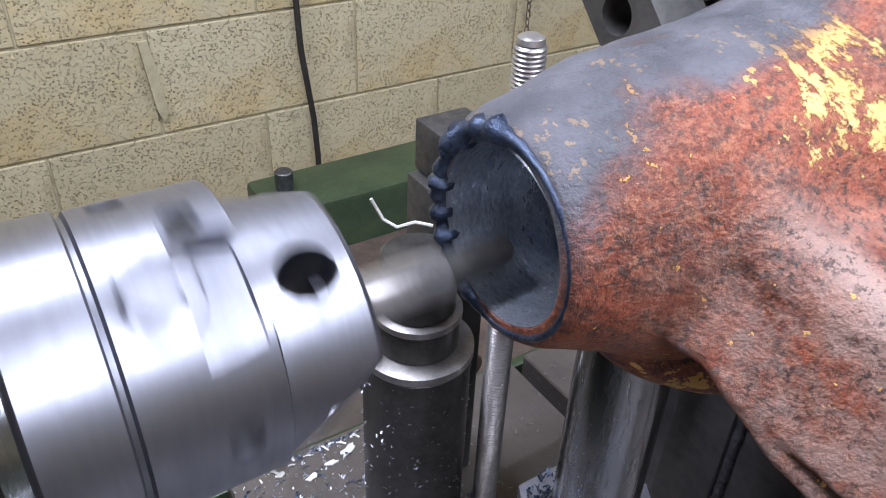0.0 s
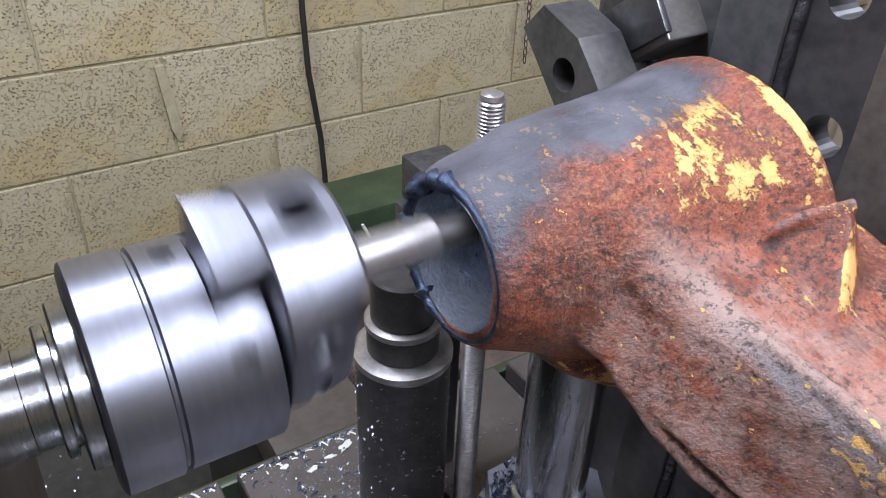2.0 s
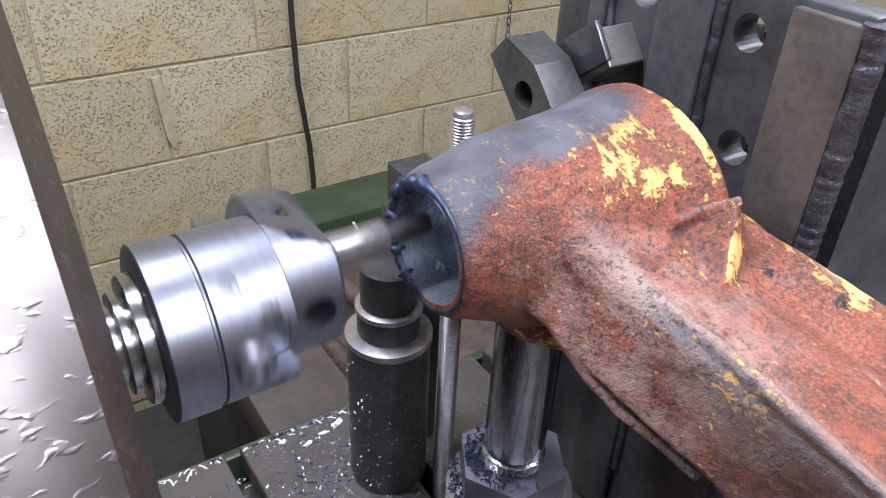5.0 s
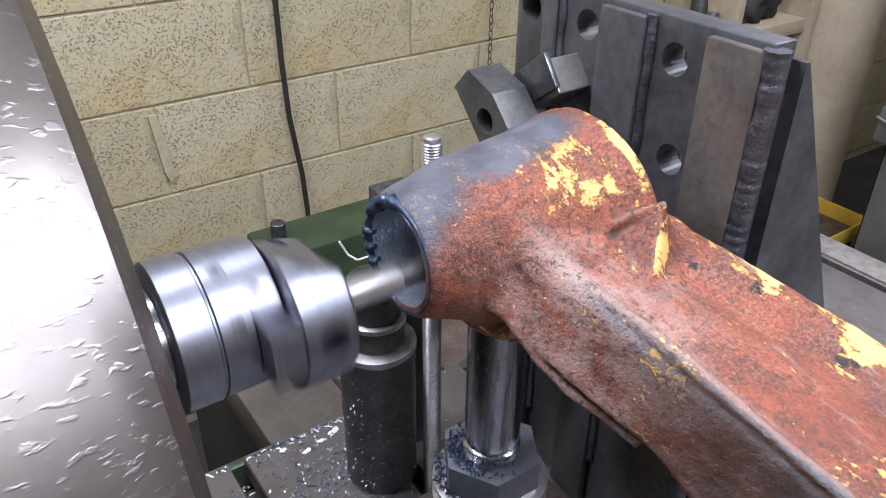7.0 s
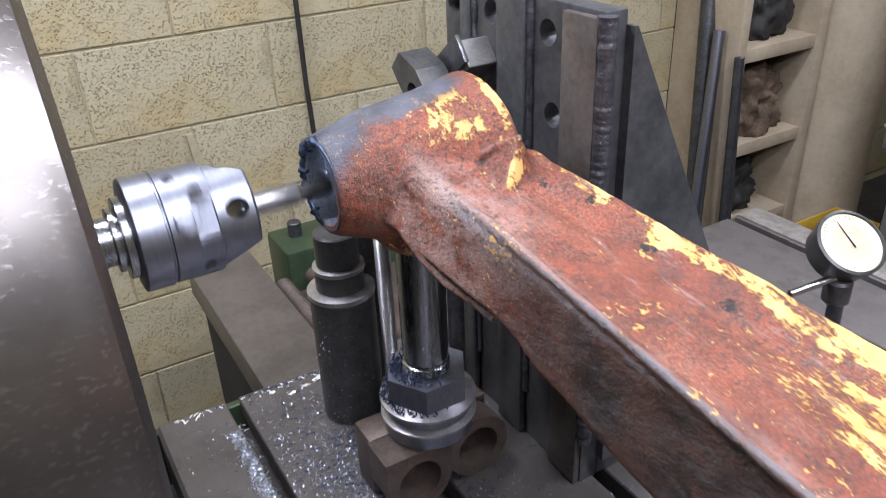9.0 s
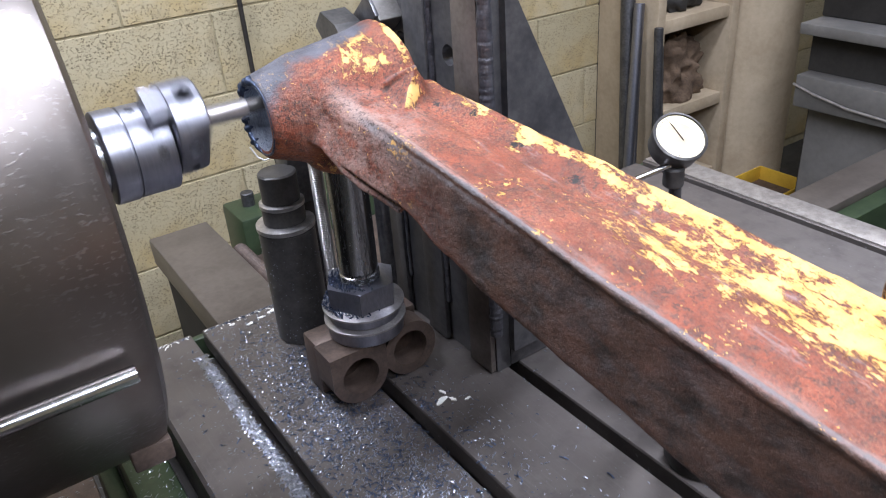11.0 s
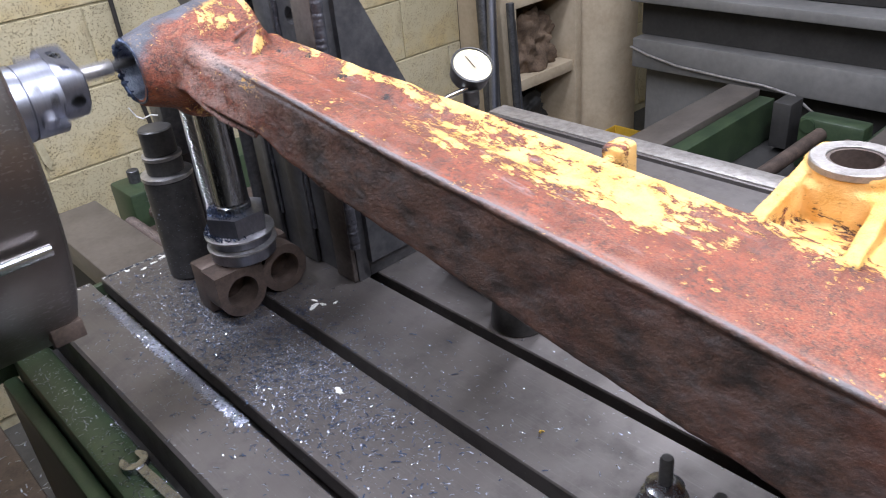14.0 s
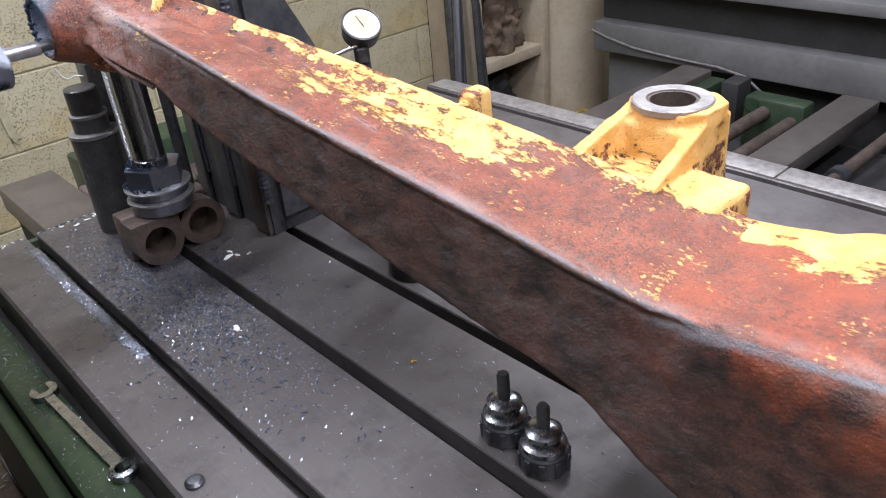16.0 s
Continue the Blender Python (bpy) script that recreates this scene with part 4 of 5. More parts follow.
def boring_head():
    """The turning boring head; its bar stands off in its own +y."""
    t = thing("boring_head", "spinning steel boring head with an offset boring bar", "boring head", (0, AXIS_Y, AXIS_Z))
    part("arbor", turned([(0.018, 0.0465), (0.018, 0.0535), (0.0230, 0.0538), (0.0235, 0.0545), (0.0235, 0.0575), (0.0205, 0.0580), (0.0205, 0.0592), (0.0295, 0.0595), (0.0300, 0.0602), (0.0300, 0.0655)], 56, "x"), "shaft", t, "dark stepped arbor")
    part("rear_body", turned([(0.0385, 0.066), (0.0412, 0.0668), (0.0420, 0.0678), (0.0420, 0.0862), (0.0412, 0.0868)], 96, "x"), "steel", t)
    b = turned([(0.0398, 0.0869), (0.0400, 0.0882), (0.0413, 0.0890), (0.0413, 0.1225), (0.0402, 0.1232)], 96, "x")
    body = part("front_body", b, "steel", t)
    # dovetail way across the face, and blind holes round the rim
    cut_out(body, prism([(-0.0135, 0.126), (-0.0170, 0.1060), (0.0170, 0.1060), (0.0135, 0.126)], -0.06, 0.06, "y", m=Matrix(((0, 0, 1, 0), (0, 1, 0, 0), (1, 0, 0, 0), (0, 0, 0, 1)))))
    for a, x, r in ((40, 0.098, 0.0046), (62, 0.112, 0.0046), (100, 0.099, 0.0040), (148, 0.111, 0.0046), (205, 0.0975, 0.0046), (228, 0.111, 0.0046), (250, 0.098, 0.0040), (318, 0.111, 0.0046)):
        m = Matrix.Rotation(radians(a), 4, "X") @ Matrix.Translation((x, 0, 0.0365))
        cut_out(body, turned([(r, 0), (r, 0.01)], 20, m=m))
        part("socket_screw", turned([(r * 0.92, 0.0), (r * 0.92, 0.0025), (r * 0.5, 0.0025), (r * 0.5, 0.0006)], 20, m=m), "dark", t)
    # dovetail tongue of the slide
    o = [(-0.0131, 0.1238), (-0.0165, 0.1065), (0.0165, 0.1065), (0.0131, 0.1238)]
    tongue = prism(o, -0.024, 0.0585, "y", 0.0008, m=Matrix(((0, 0, 1, 0), (0, 1, 0, 0), (1, 0, 0, 0), (0, 0, 0, 1))))
    part("tongue", tongue, "steel", t, smooth=False)
    # slide: a round body set off centre, with two flats that slope in towards the nose
    b = turned([(0.0412, 0.1240), (0.0420, 0.1248), (0.0420, 0.1525), (0.0402, 0.1545)], 96, "x", (0, 0.018, 0))
    for sgn in (-1, 1):
        bmesh.ops.bisect_plane(b, geom=b.verts[:] + b.edges[:] + b.faces[:], plane_co=(0.1240, 0, sgn * 0.0395), plane_no=(0.42, 0, sgn), clear_outer=True)
        bmesh.ops.holes_fill(b, edges=[e for e in b.edges if e.is_boundary], sides=0)
    slide = part("slide", b, "steel", t, angle=22)
    cut_out(slide, turned([(0.0086, -0.03), (0.0086, 0.065)], 32, "y", (0.140, 0, 0)), "ink")
    for y, z in ((-0.004, 1), (-0.002, -1), (0.034, -1)):
        cut_out(slide, turned([(0.0052, 0.027), (0.0052, 0.05)], 24, "z", (0.139, y, 0), m=Matrix.Diagonal((1, 1, z, 1))))
    cut_out(slide, turned([(0.0078, 0.0300), (0.0078, 0.05)], 28, "z", (0.139, 0.024, 0)))
    part("set_screw", turned([(0.0072, 0.0290), (0.0072, 0.0318), (0.0042, 0.0318), (0.0042, 0.0300), (0, 0.0300)], 28, "z", (0.139, 0.024, 0)), "shaft", t, "sunk set screw")
    for y, z in ((-0.004, 0.0), (0.047, 0.012)):
        cut_out(slide, turned([(0.0055, 0.146), (0.0055, 0.16)], 24, "x", (0, y, z)))
    m = Matrix.Rotation(radians(180), 4, "Z")
    part("adjuster", turned([(0.0090, 0.040), (0.0090, 0.0450), (0.0082, 0.0462), (0.0045, 0.0462), (0.0042, 0.0440), (0, 0.0440)], 32, "y", (-0.101, 0, 0), m=m), "steel", t, "knurled adjusting dial")
    part("boring_bar", turned([(0.0088, 0.1548), (0.0088, 0.199), (0.0082, 0.200)], 32, "x", (0, 0.022, 0)), "scuffed", t)
    part("bar_tip", turned([(0.0066, 0.2002), (0.0066, 0.226), (0.006, 0.228)], 32, "x", (0, 0.022, 0)), "black", t, "dark carbide tipped bar end")
    part("tool_bit", box(0.216, 0.224, 0.030, 0.0365, -0.0025, 0.0025, 0.0005), "dark", t)
    return t


head = boring_head()

# ---- dial indicator ----
def dial():
    t = thing("dial_indicator", "black rimmed dial indicator with a cream face on a stand", "dial indicator")
    m = Matrix.Translation((0.520, 0.024, 1.226)) @ look((0, 0, 0), (0.20, 0.58, -0.79)).to_3x3().to_4x4() @ Matrix.Scale(0.92, 4)
    part("case", turned([(0.022, -0.020), (0.026, -0.018), (0.0275, -0.004), (0.0285, 0.0), (0.0285, 0.0055), (0.026, 0.0065), (0.0255, 0.004), (0, 0.004)], 48, m=m), "black", t)
    part("face", turned([(0, 0.0041), (0.0253, 0.0041), (0.0253, 0.0047), (0, 0.0047)], 40, m=m), "white", t, "cream printed dial face")
    part("inner_face", turned([(0, 0.0047), (0.0165, 0.0047), (0.0165, 0.00478), (0, 0.00478)], 40, m=m), "cream", t, "faded tan middle of the dial")
    for k in range(50):
        L = 0.0045 if k % 5 == 0 else 0.0025
        part("graduation", box(0.0240 - L, 0.0240, -0.0002, 0.0002, 0.0048, 0.0050, 0, None, m @ Matrix.Rotation(2 * math.pi * k / 50, 4, "Z")), "ink", t)
    part("needle", prism([(-0.005, -0.0006), (0.020, -0.0002), (0.020, 0.0002), (-0.005, 0.0006)], 0.0052, 0.0056, m=m @ Matrix.Rotation(radians(105), 4, "Z")), "ink", t)
    part("stem", rod((0.506, 0.020, 1.205), (0.470, 0.030, 1.198), 0.003), "chrome", t)
    part("clamp_knuckle", turned([(0.008, -0.008), (0.010, -0.006), (0.010, 0.010), (0.008, 0.012)], 24, "z", (0.512, 0.020, 1.19)), "black", t)
    part("stand_rod", rod((0.54, 0.03, TABLE + 0.03), (0.518, 0.022, 1.185), 0.006), "dark", t)
    part("magnet_base", box(0.515, 0.575, 0.0, 0.06, TABLE, TABLE + 0.05, 0.003), "black", t)


dial()


def jack_screw():
    t = thing("screw_jack", "black screw jack under the arm", "jack", (0.50, -0.055, TABLE))
    part("body", turned([(0.036, 0), (0.038, 0.004), (0.034, 0.04), (0.028, 0.075), (0.026, 0.08)], 32), "black", t)
    part("screw", turned([(0.016, 0.0805), (0.016, 0.19)], 24), "dark", t)
    t = thing("packing_block", "dark square packing block on the table", "packing block", (0.545, 0.085, TABLE))
    part("block", box(-0.022, 0.022, -0.02, 0.02, 0, 0.055, 0.002), "black", t)
    t = thing("arm_rest", "black support stand under the wide end of the arm", "support", (0.46, -0.75, TABLE))
    part("stand", box(-0.08, 0.08, -0.08, 0.08, 0, 0.035, 0.004), "black", t)


jack_screw()


# ---- collet tools on the table ----
def arbor(x, y, h):
    t = thing("tool_arbor", "small grey steel slitting arbor standing on the table", "tool arbor", (x, y, TABLE), "tool arbors on the table")
    part("cutter_body", turned([(0.023, 0), (0.0245, 0.002), (0.0245, 0.022), (0.023, 0.024)], 40), "dark", t)
    for k in range(10):
        a = 2 * math.pi * k / 10
        m = Matrix.Rotation(a, 4, "Z")
        part("tooth", box(0.0235, 0.0262, -0.003, 0.003, 0.002, 0.020, 0.0006, None, m), "dark", t)
    part("ring", turned([(0.020, 0.0245), (0.0225, 0.0245), (0.0225, 0.030), (0.017, 0.033)], 36), "shaft", t)
    part("flange", turned([(0.015, 0.0335), (0.015, 0.038), (0.018, 0.039), (0.018, 0.044), (0.011, 0.048)], 36), "shaft", t)
    part("shank", turned([(0.0065, 0.0485), (0.0065, h - 0.003), (0.005, h)], 24), "black", t)


arbor(0.347, -0.372, 0.079)
arbor(0.342, -0.428, 0.074)


# ---- loose things on the table and ledge ----
def spanner():
    t = thing("spanner", "chrome combination spanner on the green ledge", "spanner", (0.044, 0.03, 0.8585, 0, 0, -86))
    b = prism([(-0.095, -0.0055), (0.092, -0.0070), (0.092, 0.0070), (-0.095, 0.0055)], 0.002, 0.0075, bevel=0.0015)
    part("shank", b, "shaft", t)
    jaw = [(-0.108 + 0.0165 * math.cos(radians(145 - 290 * k / 18)), 0.0165 * math.sin(radians(145 - 290 * k / 18))) for k in range(19)]
    jaw += [(-0.117, -0.0065), (-0.104, -0.0065), (-0.101, 0.0), (-0.104, 0.0065), (-0.117, 0.0065)]
    part("jaw", prism(jaw, 0.0, 0.009), "shaft", t, smooth=False)
    part("ring", turned([(0.0092, 0), (0.0155, 0.001), (0.0155, 0.010), (0.0092, 0.011)], 24, "z", (0.105, 0, 0), closed=True), "shaft", t)


spanner()


def flakes(name, label, mat, count, place, size, parent=None, seed=1):
    """Many small bent flakes as one piece of stuff; place() gives x, y, z."""
    rnd = random.Random(seed)
    verts, faces = [], []
    for _ in range(count):
        x, y, z = place(rnd)
        s = size * rnd.uniform(0.4, 1.5) ** 1.5
        a, tilt = rnd.uniform(0, 6.283), rnd.uniform(-0.5, 0.5)
        ca, sa = math.cos(a), math.sin(a)
        L, W = s * rnd.uniform(0.8, 2.6), s * 0.45
        base = len(verts)
        for u, v, h in ((-L, -W, 0.0), (L, -W, 0.0), (L, W, 0.0), (-L, W, 0.0), (0, -W, s * 0.5), (0, W, s * 0.5)):
            hz = h + abs(v) * abs(tilt) + s * 0.06
            verts.append((x + u * ca - v * sa, y + u * sa + v * ca, z + hz))
        faces += [(base, base + 4, base + 5, base + 3), (base + 4, base + 1, base + 2, base + 5)]
    me = bpy.data.meshes.new(name)
    me.from_pydata(verts, [], faces)
    me.materials.append(M[mat])
    ob = new(name, me)
    return tagged(ob, label, "chips", kind="stuff")


SLOTS = [0.1575 + 0.147 * k for k in range(7)]


def on_table(x):
    return TABLE if all(abs(x - s) > 0.0087 for s in SLOTS) else TABLE - 0.0395


def heap(rnd):
    x, y = rnd.gauss(0.235, 0.055), rnd.gauss(0.20, 0.17)
    x = min(max(x, 0.07), 0.42)
    y = min(y, 0.525)
    return x, y, on_table(x)


def thin(rnd):
    x, y = rnd.uniform(0.072, 0.60), rnd.uniform(-0.5, 0.52)
    return x, y, on_table(x)


def strip(rnd):
    return min(0.1488, rnd.gauss(0.1430, 0.0030)), rnd.uniform(0.055, 0.47), TABLE


def ledge(rnd):
    return rnd.uniform(0.008, 0.052), rnd.gauss(0.25, 0.2), 0.859


def rim(rnd):
    x = rnd.uniform(0.085, 0.30)
    return x, 0.527 - abs(rnd.gauss(0, 0.006)), on_table(x)


def way(rnd):
    return rnd.uniform(-0.25, 0.0), rnd.uniform(0.2, 0.85), 0.521


flakes("swarf_heap", "fine blue-grey steel swarf strewn on the table", "swarf", 6500, heap, 0.0009, seed=2)
flakes("dark_swarf", "dark blued swarf strewn on the table", "blue", 3000, heap, 0.0012, seed=3)
flakes("thin_swarf", "sparse bright chips on the table", "swarf", 900, thin, 0.0009, seed=4)
flakes("slot_swarf", "pale line of fine swarf along a slot", "swarf", 9000, strip, 0.0012, seed=5)
flakes("ledge_swarf", "bright chips on the green ledge", "swarf", 700, ledge, 0.0009, seed=6)
flakes("edge_flakes", "white paint flakes along the table's back edge", "paintchip", 70, rim, 0.0014, seed=7)
flakes("way_swarf", "chips on the lower slideway", "swarf", 500, way, 0.0018, seed=8)


def on_post(rnd):
    a, h = rnd.uniform(0, 6.283), rnd.uniform(0.0, 0.16) ** 1.0
    return 0.28 + 0.0362 * math.cos(a), 0.436 + 0.0362 * math.sin(a), TABLE + h


flakes("post_specks", "bright specks stuck to the black post", "swarf", 420, on_post, 0.0006, seed=9)


def white_flake(x, y, r, seed):
    rnd = random.Random(seed)
    o = []
    for k in range(12):
        a = 2 * math.pi * k / 12
        q = r * rnd.uniform(0.55, 1.15)
        o.append((q * 1.5 * math.cos(a), q * 0.7 * math.sin(a)))
    t = thing("paint_flake", "loose white paint flake on the table", "paint flake", (x, y, TABLE + 0.0002, 0, 0, rnd.uniform(0, 180)), "loose paint flakes")
    part("flake", prism(o, 0, 0.0012, m=pose(0, 0, 0, 2, 0, 0)), "paintchip", t)


for k, (x, y, r) in enumerate(((0.340, 0.192, 0.006), (0.350, 0.205, 0.004), (0.352, 0.186, 0.004), (0.366, 0.176, 0.003), (0.253, 0.015, 0.006), (0.262, 0.51, 0.006), (0.245, 0.505, 0.004), (0.225, 0.50, 0.004), (0.205, 0.515, 0.004))):
    white_flake(x, y, r, k + 20)
t = thing("brass_chip", "small tan curl of swarf on the table", "chip", (0.359, -0.214, TABLE))
part("curl", tube_along([(0.003 * math.cos(k * 0.5), 0.0035 * math.sin(k * 0.5), 0.0008 + 0.0004 * k) for k in range(7)], 0.0009, 6), "yellow", t)
t = thing("scribing_pin", "thin steel pin standing in the table slot", "pin", (0.262, -0.52, TABLE))
part("pin", rod((0, 0, -0.02), (0.006, 0.004, 0.045), 0.003), "dark", t)
t = thing("table_bolt", "domed steel bolt head at the table's edge", "bolt", (0.087, -0.190, TABLE))
part("dome", turned([(0.010, 0), (0.010, 0.003), (0.007, 0.006), (0, 0.007)], 24), "dark", t)

# long curl of bright swarf on the step block
t = thing("swarf_curl", "bright white curl of swarf on the step block", "swarf", (0, 0, 0))
part("curl", tube_along([(0.262, 0.462, 1.166), (0.268, 0.458, 1.152), (0.274, 0.452, 1.148), (0.283, 0.446, 1.152), (0.292, 0.44, 1.15)], 0.0011, 6), "paintchip", t)

# ---- wall, cord and chain ----
t = thing("power_cord", "thin dark cord hanging down the block wall", "cord")
part("cord", tube_along([(0.684, 1.585, 2.75), (0.688, 1.585, 1.30), (0.689, 1.585, 0.95), (0.694, 1.585, 0.82), (0.704, 1.585, 0.74), (0.714, 1.585, 0.66), (0.719, 1.585, 0.56), (0.720, 1.585, 0.2)], 0.0065), "cable", t)
chain = thing("hanging_chain", "thin rusty link chain hanging on the wall", "chain")
for k in range(34):
    a = bmesh.new()
    pts = []
    for j in range(13):
        q = 2 * math.pi * j / 12
        pts.append((0.0055 * math.cos(q), 0, 0.012 * math.sin(q)))
    tube_along(pts, 0.0016, 5, a)
    a.transform(pose(1.293, 1.585, 1.38 - 0.019 * k, 0, 0, 90 * (k % 2)))
    part("link", a, "rust", chain)


# ---- background: shelf, column, pipes ----
def shelf_unit():
    t = thing("shelf_unit", "cream painted wooden shelf unit with rags and parts", "shelf")
    for x in (2.0, 2.385):
        part("upright", box(x, x + 0.04, 1.34, 1.61, 0, 1.9, 0.003), "cream", t)
    for z in (0.20, 0.50, 0.82, 1.18, 1.55):
        part("shelf_board", box(2.041, 2.384, 1.35, 1.61, z, z + 0.045, 0.003), "cream", t)
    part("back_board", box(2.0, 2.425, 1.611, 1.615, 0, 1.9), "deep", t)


shelf_unit()


def rag(x, y, z, r, seed, mat, name, label, category):
    b = bmesh.new()
    bmesh.ops.create_icosphere(b, subdivisions=5, radius=1)
    for v in b.verts:
        p = v.co.copy()
        k = 1 + 0.35 * noise.noise(p * 1.6 + Vector((seed, 0, 0))) + 0.28 * noise.noise(p * 4 + Vector((0, seed, 0))) + 0.12 * noise.noise(p * 9)
        v.co = Vector((p.x * r[0], p.y * r[1], max(-0.55, p.z) * r[2])) * k
        v.co.z = max(v.co.z, -r[2] * 0.55)
    t = thing(name, label, category, (x, y, z + r[2] * 0.551))
    part("cloth" if mat == "cloth" else "casting", b, mat, t, angle=70)


rag(2.21, 1.47, 0.545, (0.15, 0.09, 0.15), 3, "cloth", "rag", "crumpled brown oily rag on the shelf", "rag")
rag(2.23, 1.48, 0.865, (0.13, 0.08, 0.16), 8, "deep", "scrap_casting", "dark oily scrap casting on the shelf", "casting")
rag(2.20, 1.48, 0.245, (0.13, 0.08, 0.12), 12, "deep", "scrap_casting", "dark scrap casting on the low shelf", "casting")

t = thing("column", "round cream painted steel column", "column")
part("tube", turned([(0.172, 0.0), (0.172, 2.8)], 64, "z", (2.60, 1.40, 0)), "cream", t)


def pipe(p, q, r, mat, label):
    t = thing("leaning_bar", label, "bar", (0, 0, 0), "bars leaning on the wall")
    part("bar", rod(p, q, r, 20), mat, t)


pipe((1.84, 1.30, 0.0), (1.975, 1.40, 0.93), 0.018, "steel", "bright round steel bar leaning on the wall")
pipe((1.87, 1.29, 0.0), (1.985, 1.40, 0.80), 0.008, "steel", "thin steel bar leaning on the wall")
pipe((1.88, 1.32, 0.0), (2.07, 1.56, 1.5), 0.028, "dark", "thick dark steel bar leaning on the wall")
pipe((1.95, 1.25, 0.0), (1.985, 1.32, 0.86), 0.015, "dark", "dark round steel bar leaning on the wall")
pipe((1.985, 1.25, 0.0), (1.992, 1.31, 0.80), 0.007, "steel", "thin steel bar leaning on the wall")


# ---- background: cross bed and long machine ----
def cross_bed():
    t = thing("cross_bed", "green machine bed with bare slideways and feed rods", "machine bed")
    part("slideway", box(1.15, 2.16, 0.44, 0.545, 0.60, 0.65, 0.004), "brown", t)
    part("slideway", box(1.15, 2.16, -0.07, 0.03, 0.60, 0.65, 0.004), "brown", t)
    part("slideway", box(1.15, 2.16, -0.62, -0.50, 0.60, 0.65, 0.004), "brown", t)
    part("side_rail", box(1.15, 2.16, 0.39, 0.4395, 0.0, 0.63, 0.004), "green", t)
    part("side_rail", box(1.15, 2.16, 0.031, 0.06, 0.0, 0.62, 0.004), "green", t)
    # trough floor coloured near black for the shade between the rails
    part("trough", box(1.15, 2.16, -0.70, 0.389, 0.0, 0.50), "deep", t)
    br = part("bracket", box(1.99, 2.06, 0.06, 0.24, 0.50, 0.655, 0.012), "green", t, "green cast rod bracket")
    part("boss", turned([(0.02, -0.006), (0.02, 0.006)], 20, "x", (1.988, 0.21, 0.635)), "green", br)
    for y, z, r in ((0.175, 0.615, 0.020), (0.095, 0.600, 0.020), (-0.17, 0.63, 0.016)):
        part("feed_rod", rod((1.15, y, z), (2.0 if y > 0 else 2.2, y, z), r), "rust", t)
    part("collar", turned([(0.026, 0), (0.026, 0.03)], 24, "x", (1.66, -0.17, 0.63)), "dark", t)
    part("stop_block", box(2.05, 2.13, 0.29, 0.345, 0.52, 0.66, 0.004), "deep", t)


cross_bed()


def long_machine():
    t = thing("long_machine", "long dark grey machine frame behind the bed", "machine frame")
    part("low_beam", box(2.24, 2.40, -2.6, 0.97, 0.615, 0.72, 0.006), "grey", t)
    # recess and base panels carry the shade of the hollows in their colour
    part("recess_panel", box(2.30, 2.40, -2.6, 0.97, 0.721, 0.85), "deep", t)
    part("ledge", box(2.22, 2.40, -2.6, 0.97, 0.851, 0.885, 0.004), "grey", t)
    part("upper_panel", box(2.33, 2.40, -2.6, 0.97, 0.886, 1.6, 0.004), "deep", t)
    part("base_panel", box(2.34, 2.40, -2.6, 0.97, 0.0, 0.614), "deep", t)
    part("door_panel", box(2.325, 2.339, 0.62, 0.96, 0.05, 0.60, 0.003), "grey", t)
    c = thing("machine_cable", "thin white cable clipped along the machine frame", "cable")
    part("cable", tube_along([(2.232, 0.97, 0.69), (2.228, 0.9, 0.672), (2.228, 0.78, 0.650), (2.228, 0.6, 0.640), (2.228, 0.46, 0.636), (2.22, 0.36, 0.625), (2.17, 0.27, 0.60), (2.12, 0.24, 0.57)], 0.0045), "scuffed", c)


long_machine()


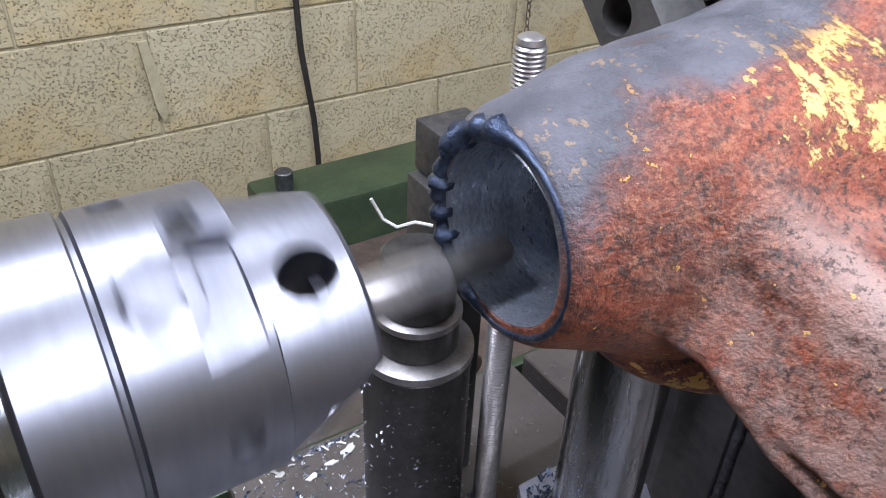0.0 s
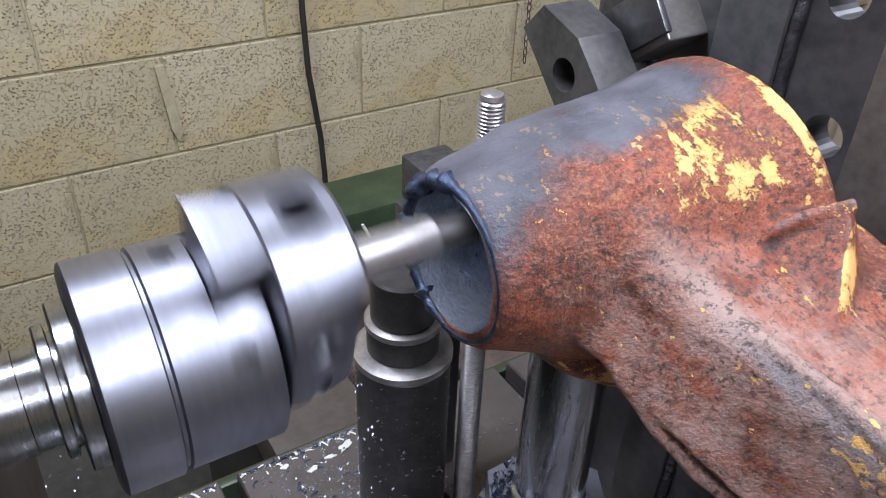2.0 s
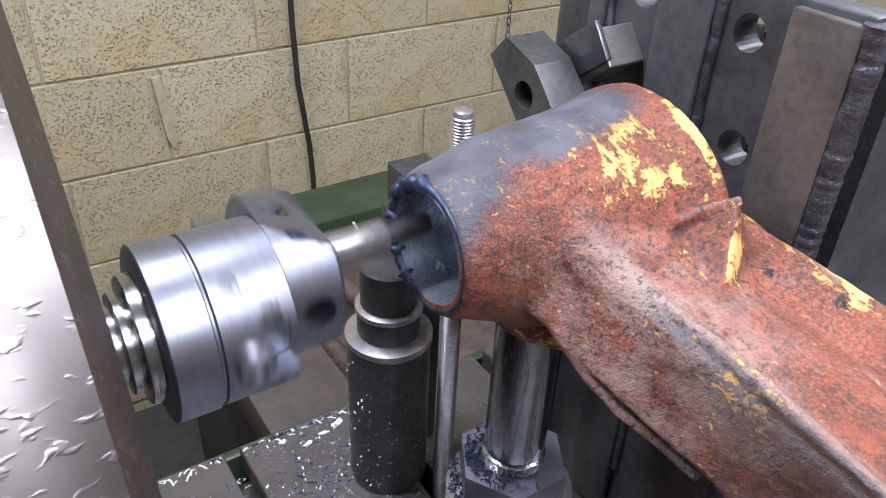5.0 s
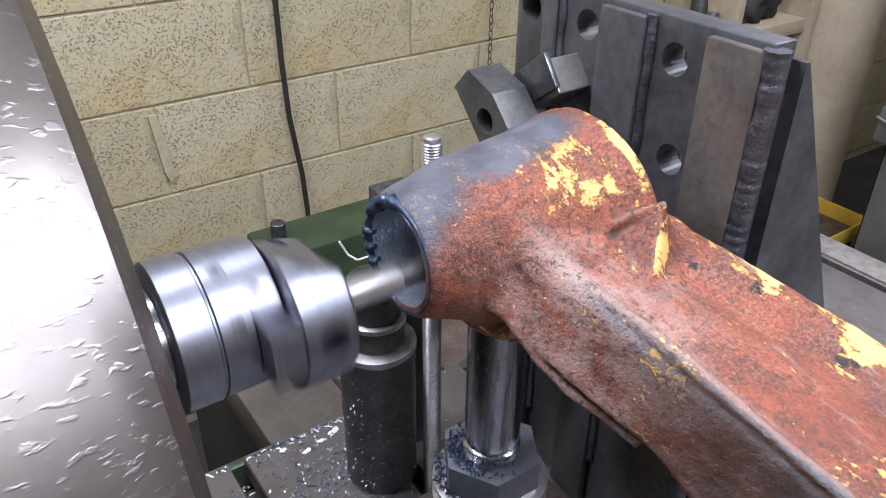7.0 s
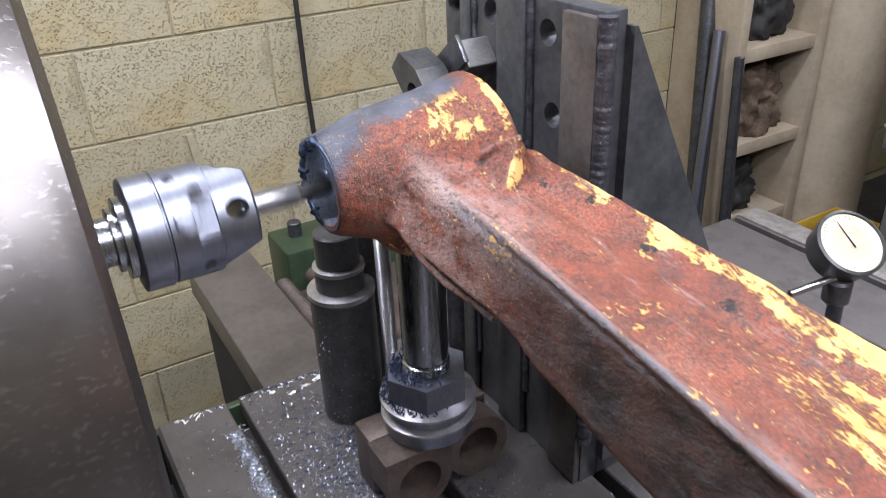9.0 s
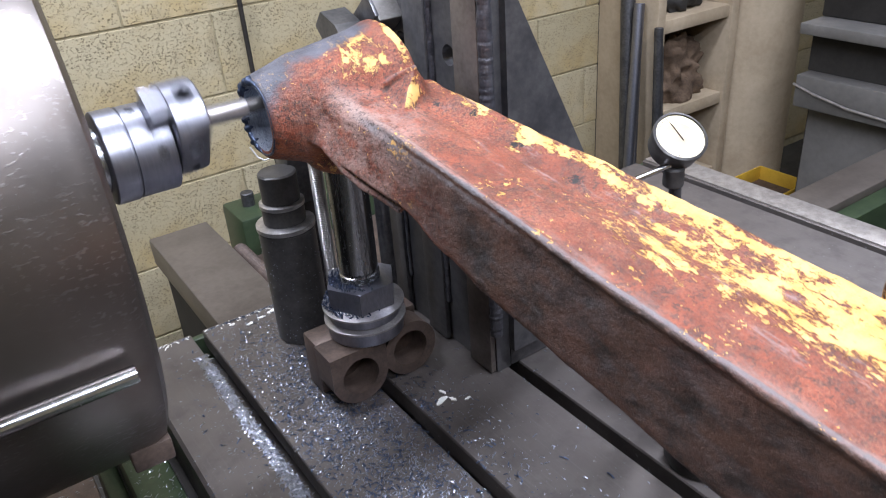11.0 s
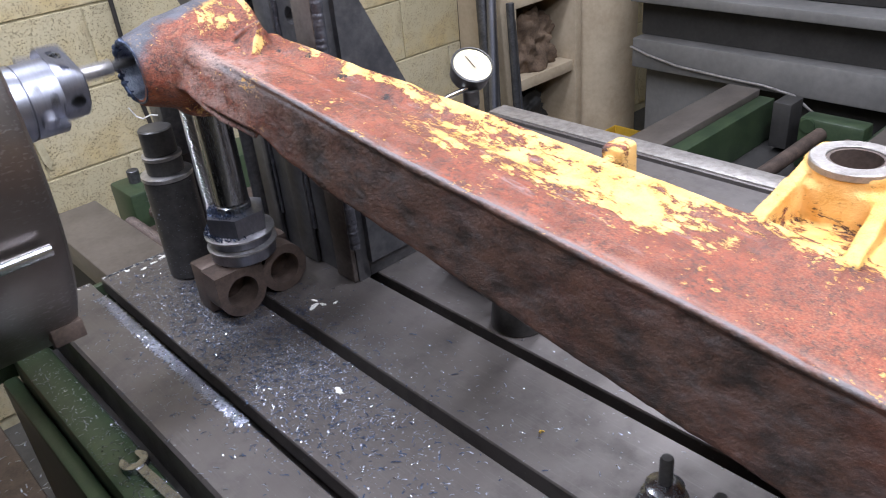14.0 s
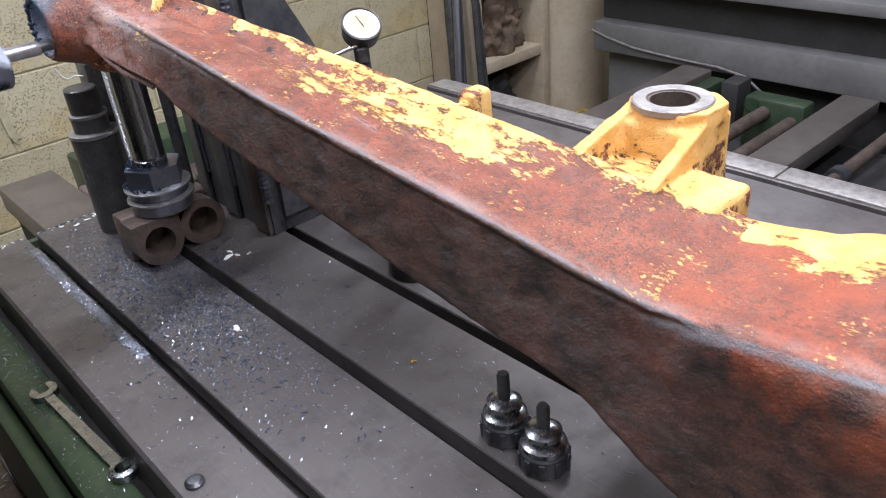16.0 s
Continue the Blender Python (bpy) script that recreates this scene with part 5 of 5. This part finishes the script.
def tray():
    t = thing("parts_tray", "dirty yellow steel parts tray", "tray", (2.38, 1.13, -0.38))
    part("tray_floor", box(-0.14, 0.14, -0.10, 0.10, 0.56, 0.566), "rust", t)
    for b in ((-0.14, 0.14, -0.106, -0.1005), (-0.14, 0.14, 0.1005, 0.106), (-0.146, -0.1405, -0.106, 0.106), (0.1405, 0.146, -0.106, 0.106)):
        part("tray_side", box(*b, 0.56, 0.62, 0.001), "yellow", t)
    part("tray_stand", box(-0.12, 0.12, -0.08, 0.08, 0.38, 0.559), "deep", t)


tray()


# ---- wall blocks ----
def wall_blocks():
    course, L = 0.215, 0.44
    rnd = random.Random(9)
    meshes = []
    for w in (1.0, 0.5):
        b = box(-(L * w - 0.0045) / 2, (L * w - 0.0045) / 2, -0.012, 0.0, -(course - 0.006) / 2, (course - 0.006) / 2, 0.002)
        me = bpy.data.meshes.new("block")
        b.to_mesh(me)
        b.free()
        me.materials.append(M["block"])
        meshes.append(me)
    count = 0
    for row in range(13):
        z = 0.682 - 3 * course + course * (row + 0.5)
        x = -3.0 * L + 0.396 + (0 if row % 2 == 1 else L / 2)
        while x < 4.4:
            ob = new("block", meshes[0])
            ob.location = (x + L / 2, 1.6235 + rnd.uniform(-0.001, 0.001), z)
            ob.rotation_euler = (0, radians(rnd.uniform(-0.15, 0.15)), 0)
            ob.parent = wall
            x += L
            count += 1
    # worn mortar run beside a joint
    s = thing("mortar_smear", "old smear of mortar on the block wall", "mortar", (0.395, 1.606, 0.79, 0, -4, 0))
    o = [(-0.012, 0.09), (0.006, 0.09), (0.012, -0.02), (0.014, -0.06), (0.0, -0.075), (-0.008, -0.05)]
    part("smear", prism(o, -0.004, 0.004, "y", 0.002), "mortar", s)


wall_blocks()


def motions():
    """The head turns at about 194 turns a minute; TURNS: seconds, degrees ahead of the steady speed."""
    turns = [(0, -10), (0.5, -40), (1, -6), (1.5, -28), (2, -12), (2.5, -29), (3, -16), (3.5, -13), (4, -1), (6.5, -14), (7, 3), (7.5, -8), (8, -14), (8.5, -40), (9, -2), (9.2, -2), (11.3, -20), (11.5, -23), (12, 24), (12.5, 10), (13, 13), (13.5, 14), (14, -8), (14.5, -8), (15, 34), (15.5, 38), (16, 38)]
    rows = []
    for k in range(481):
        t = k / 30
        lead = float(np.interp(t, [a for a, _ in turns], [b for _, b in turns]))
        rows.append((t, pose(0, AXIS_Y, AXIS_Z, -102 + 1162.5 * (t - 1.5) + lead)))
    walk(head, rows)


motions()
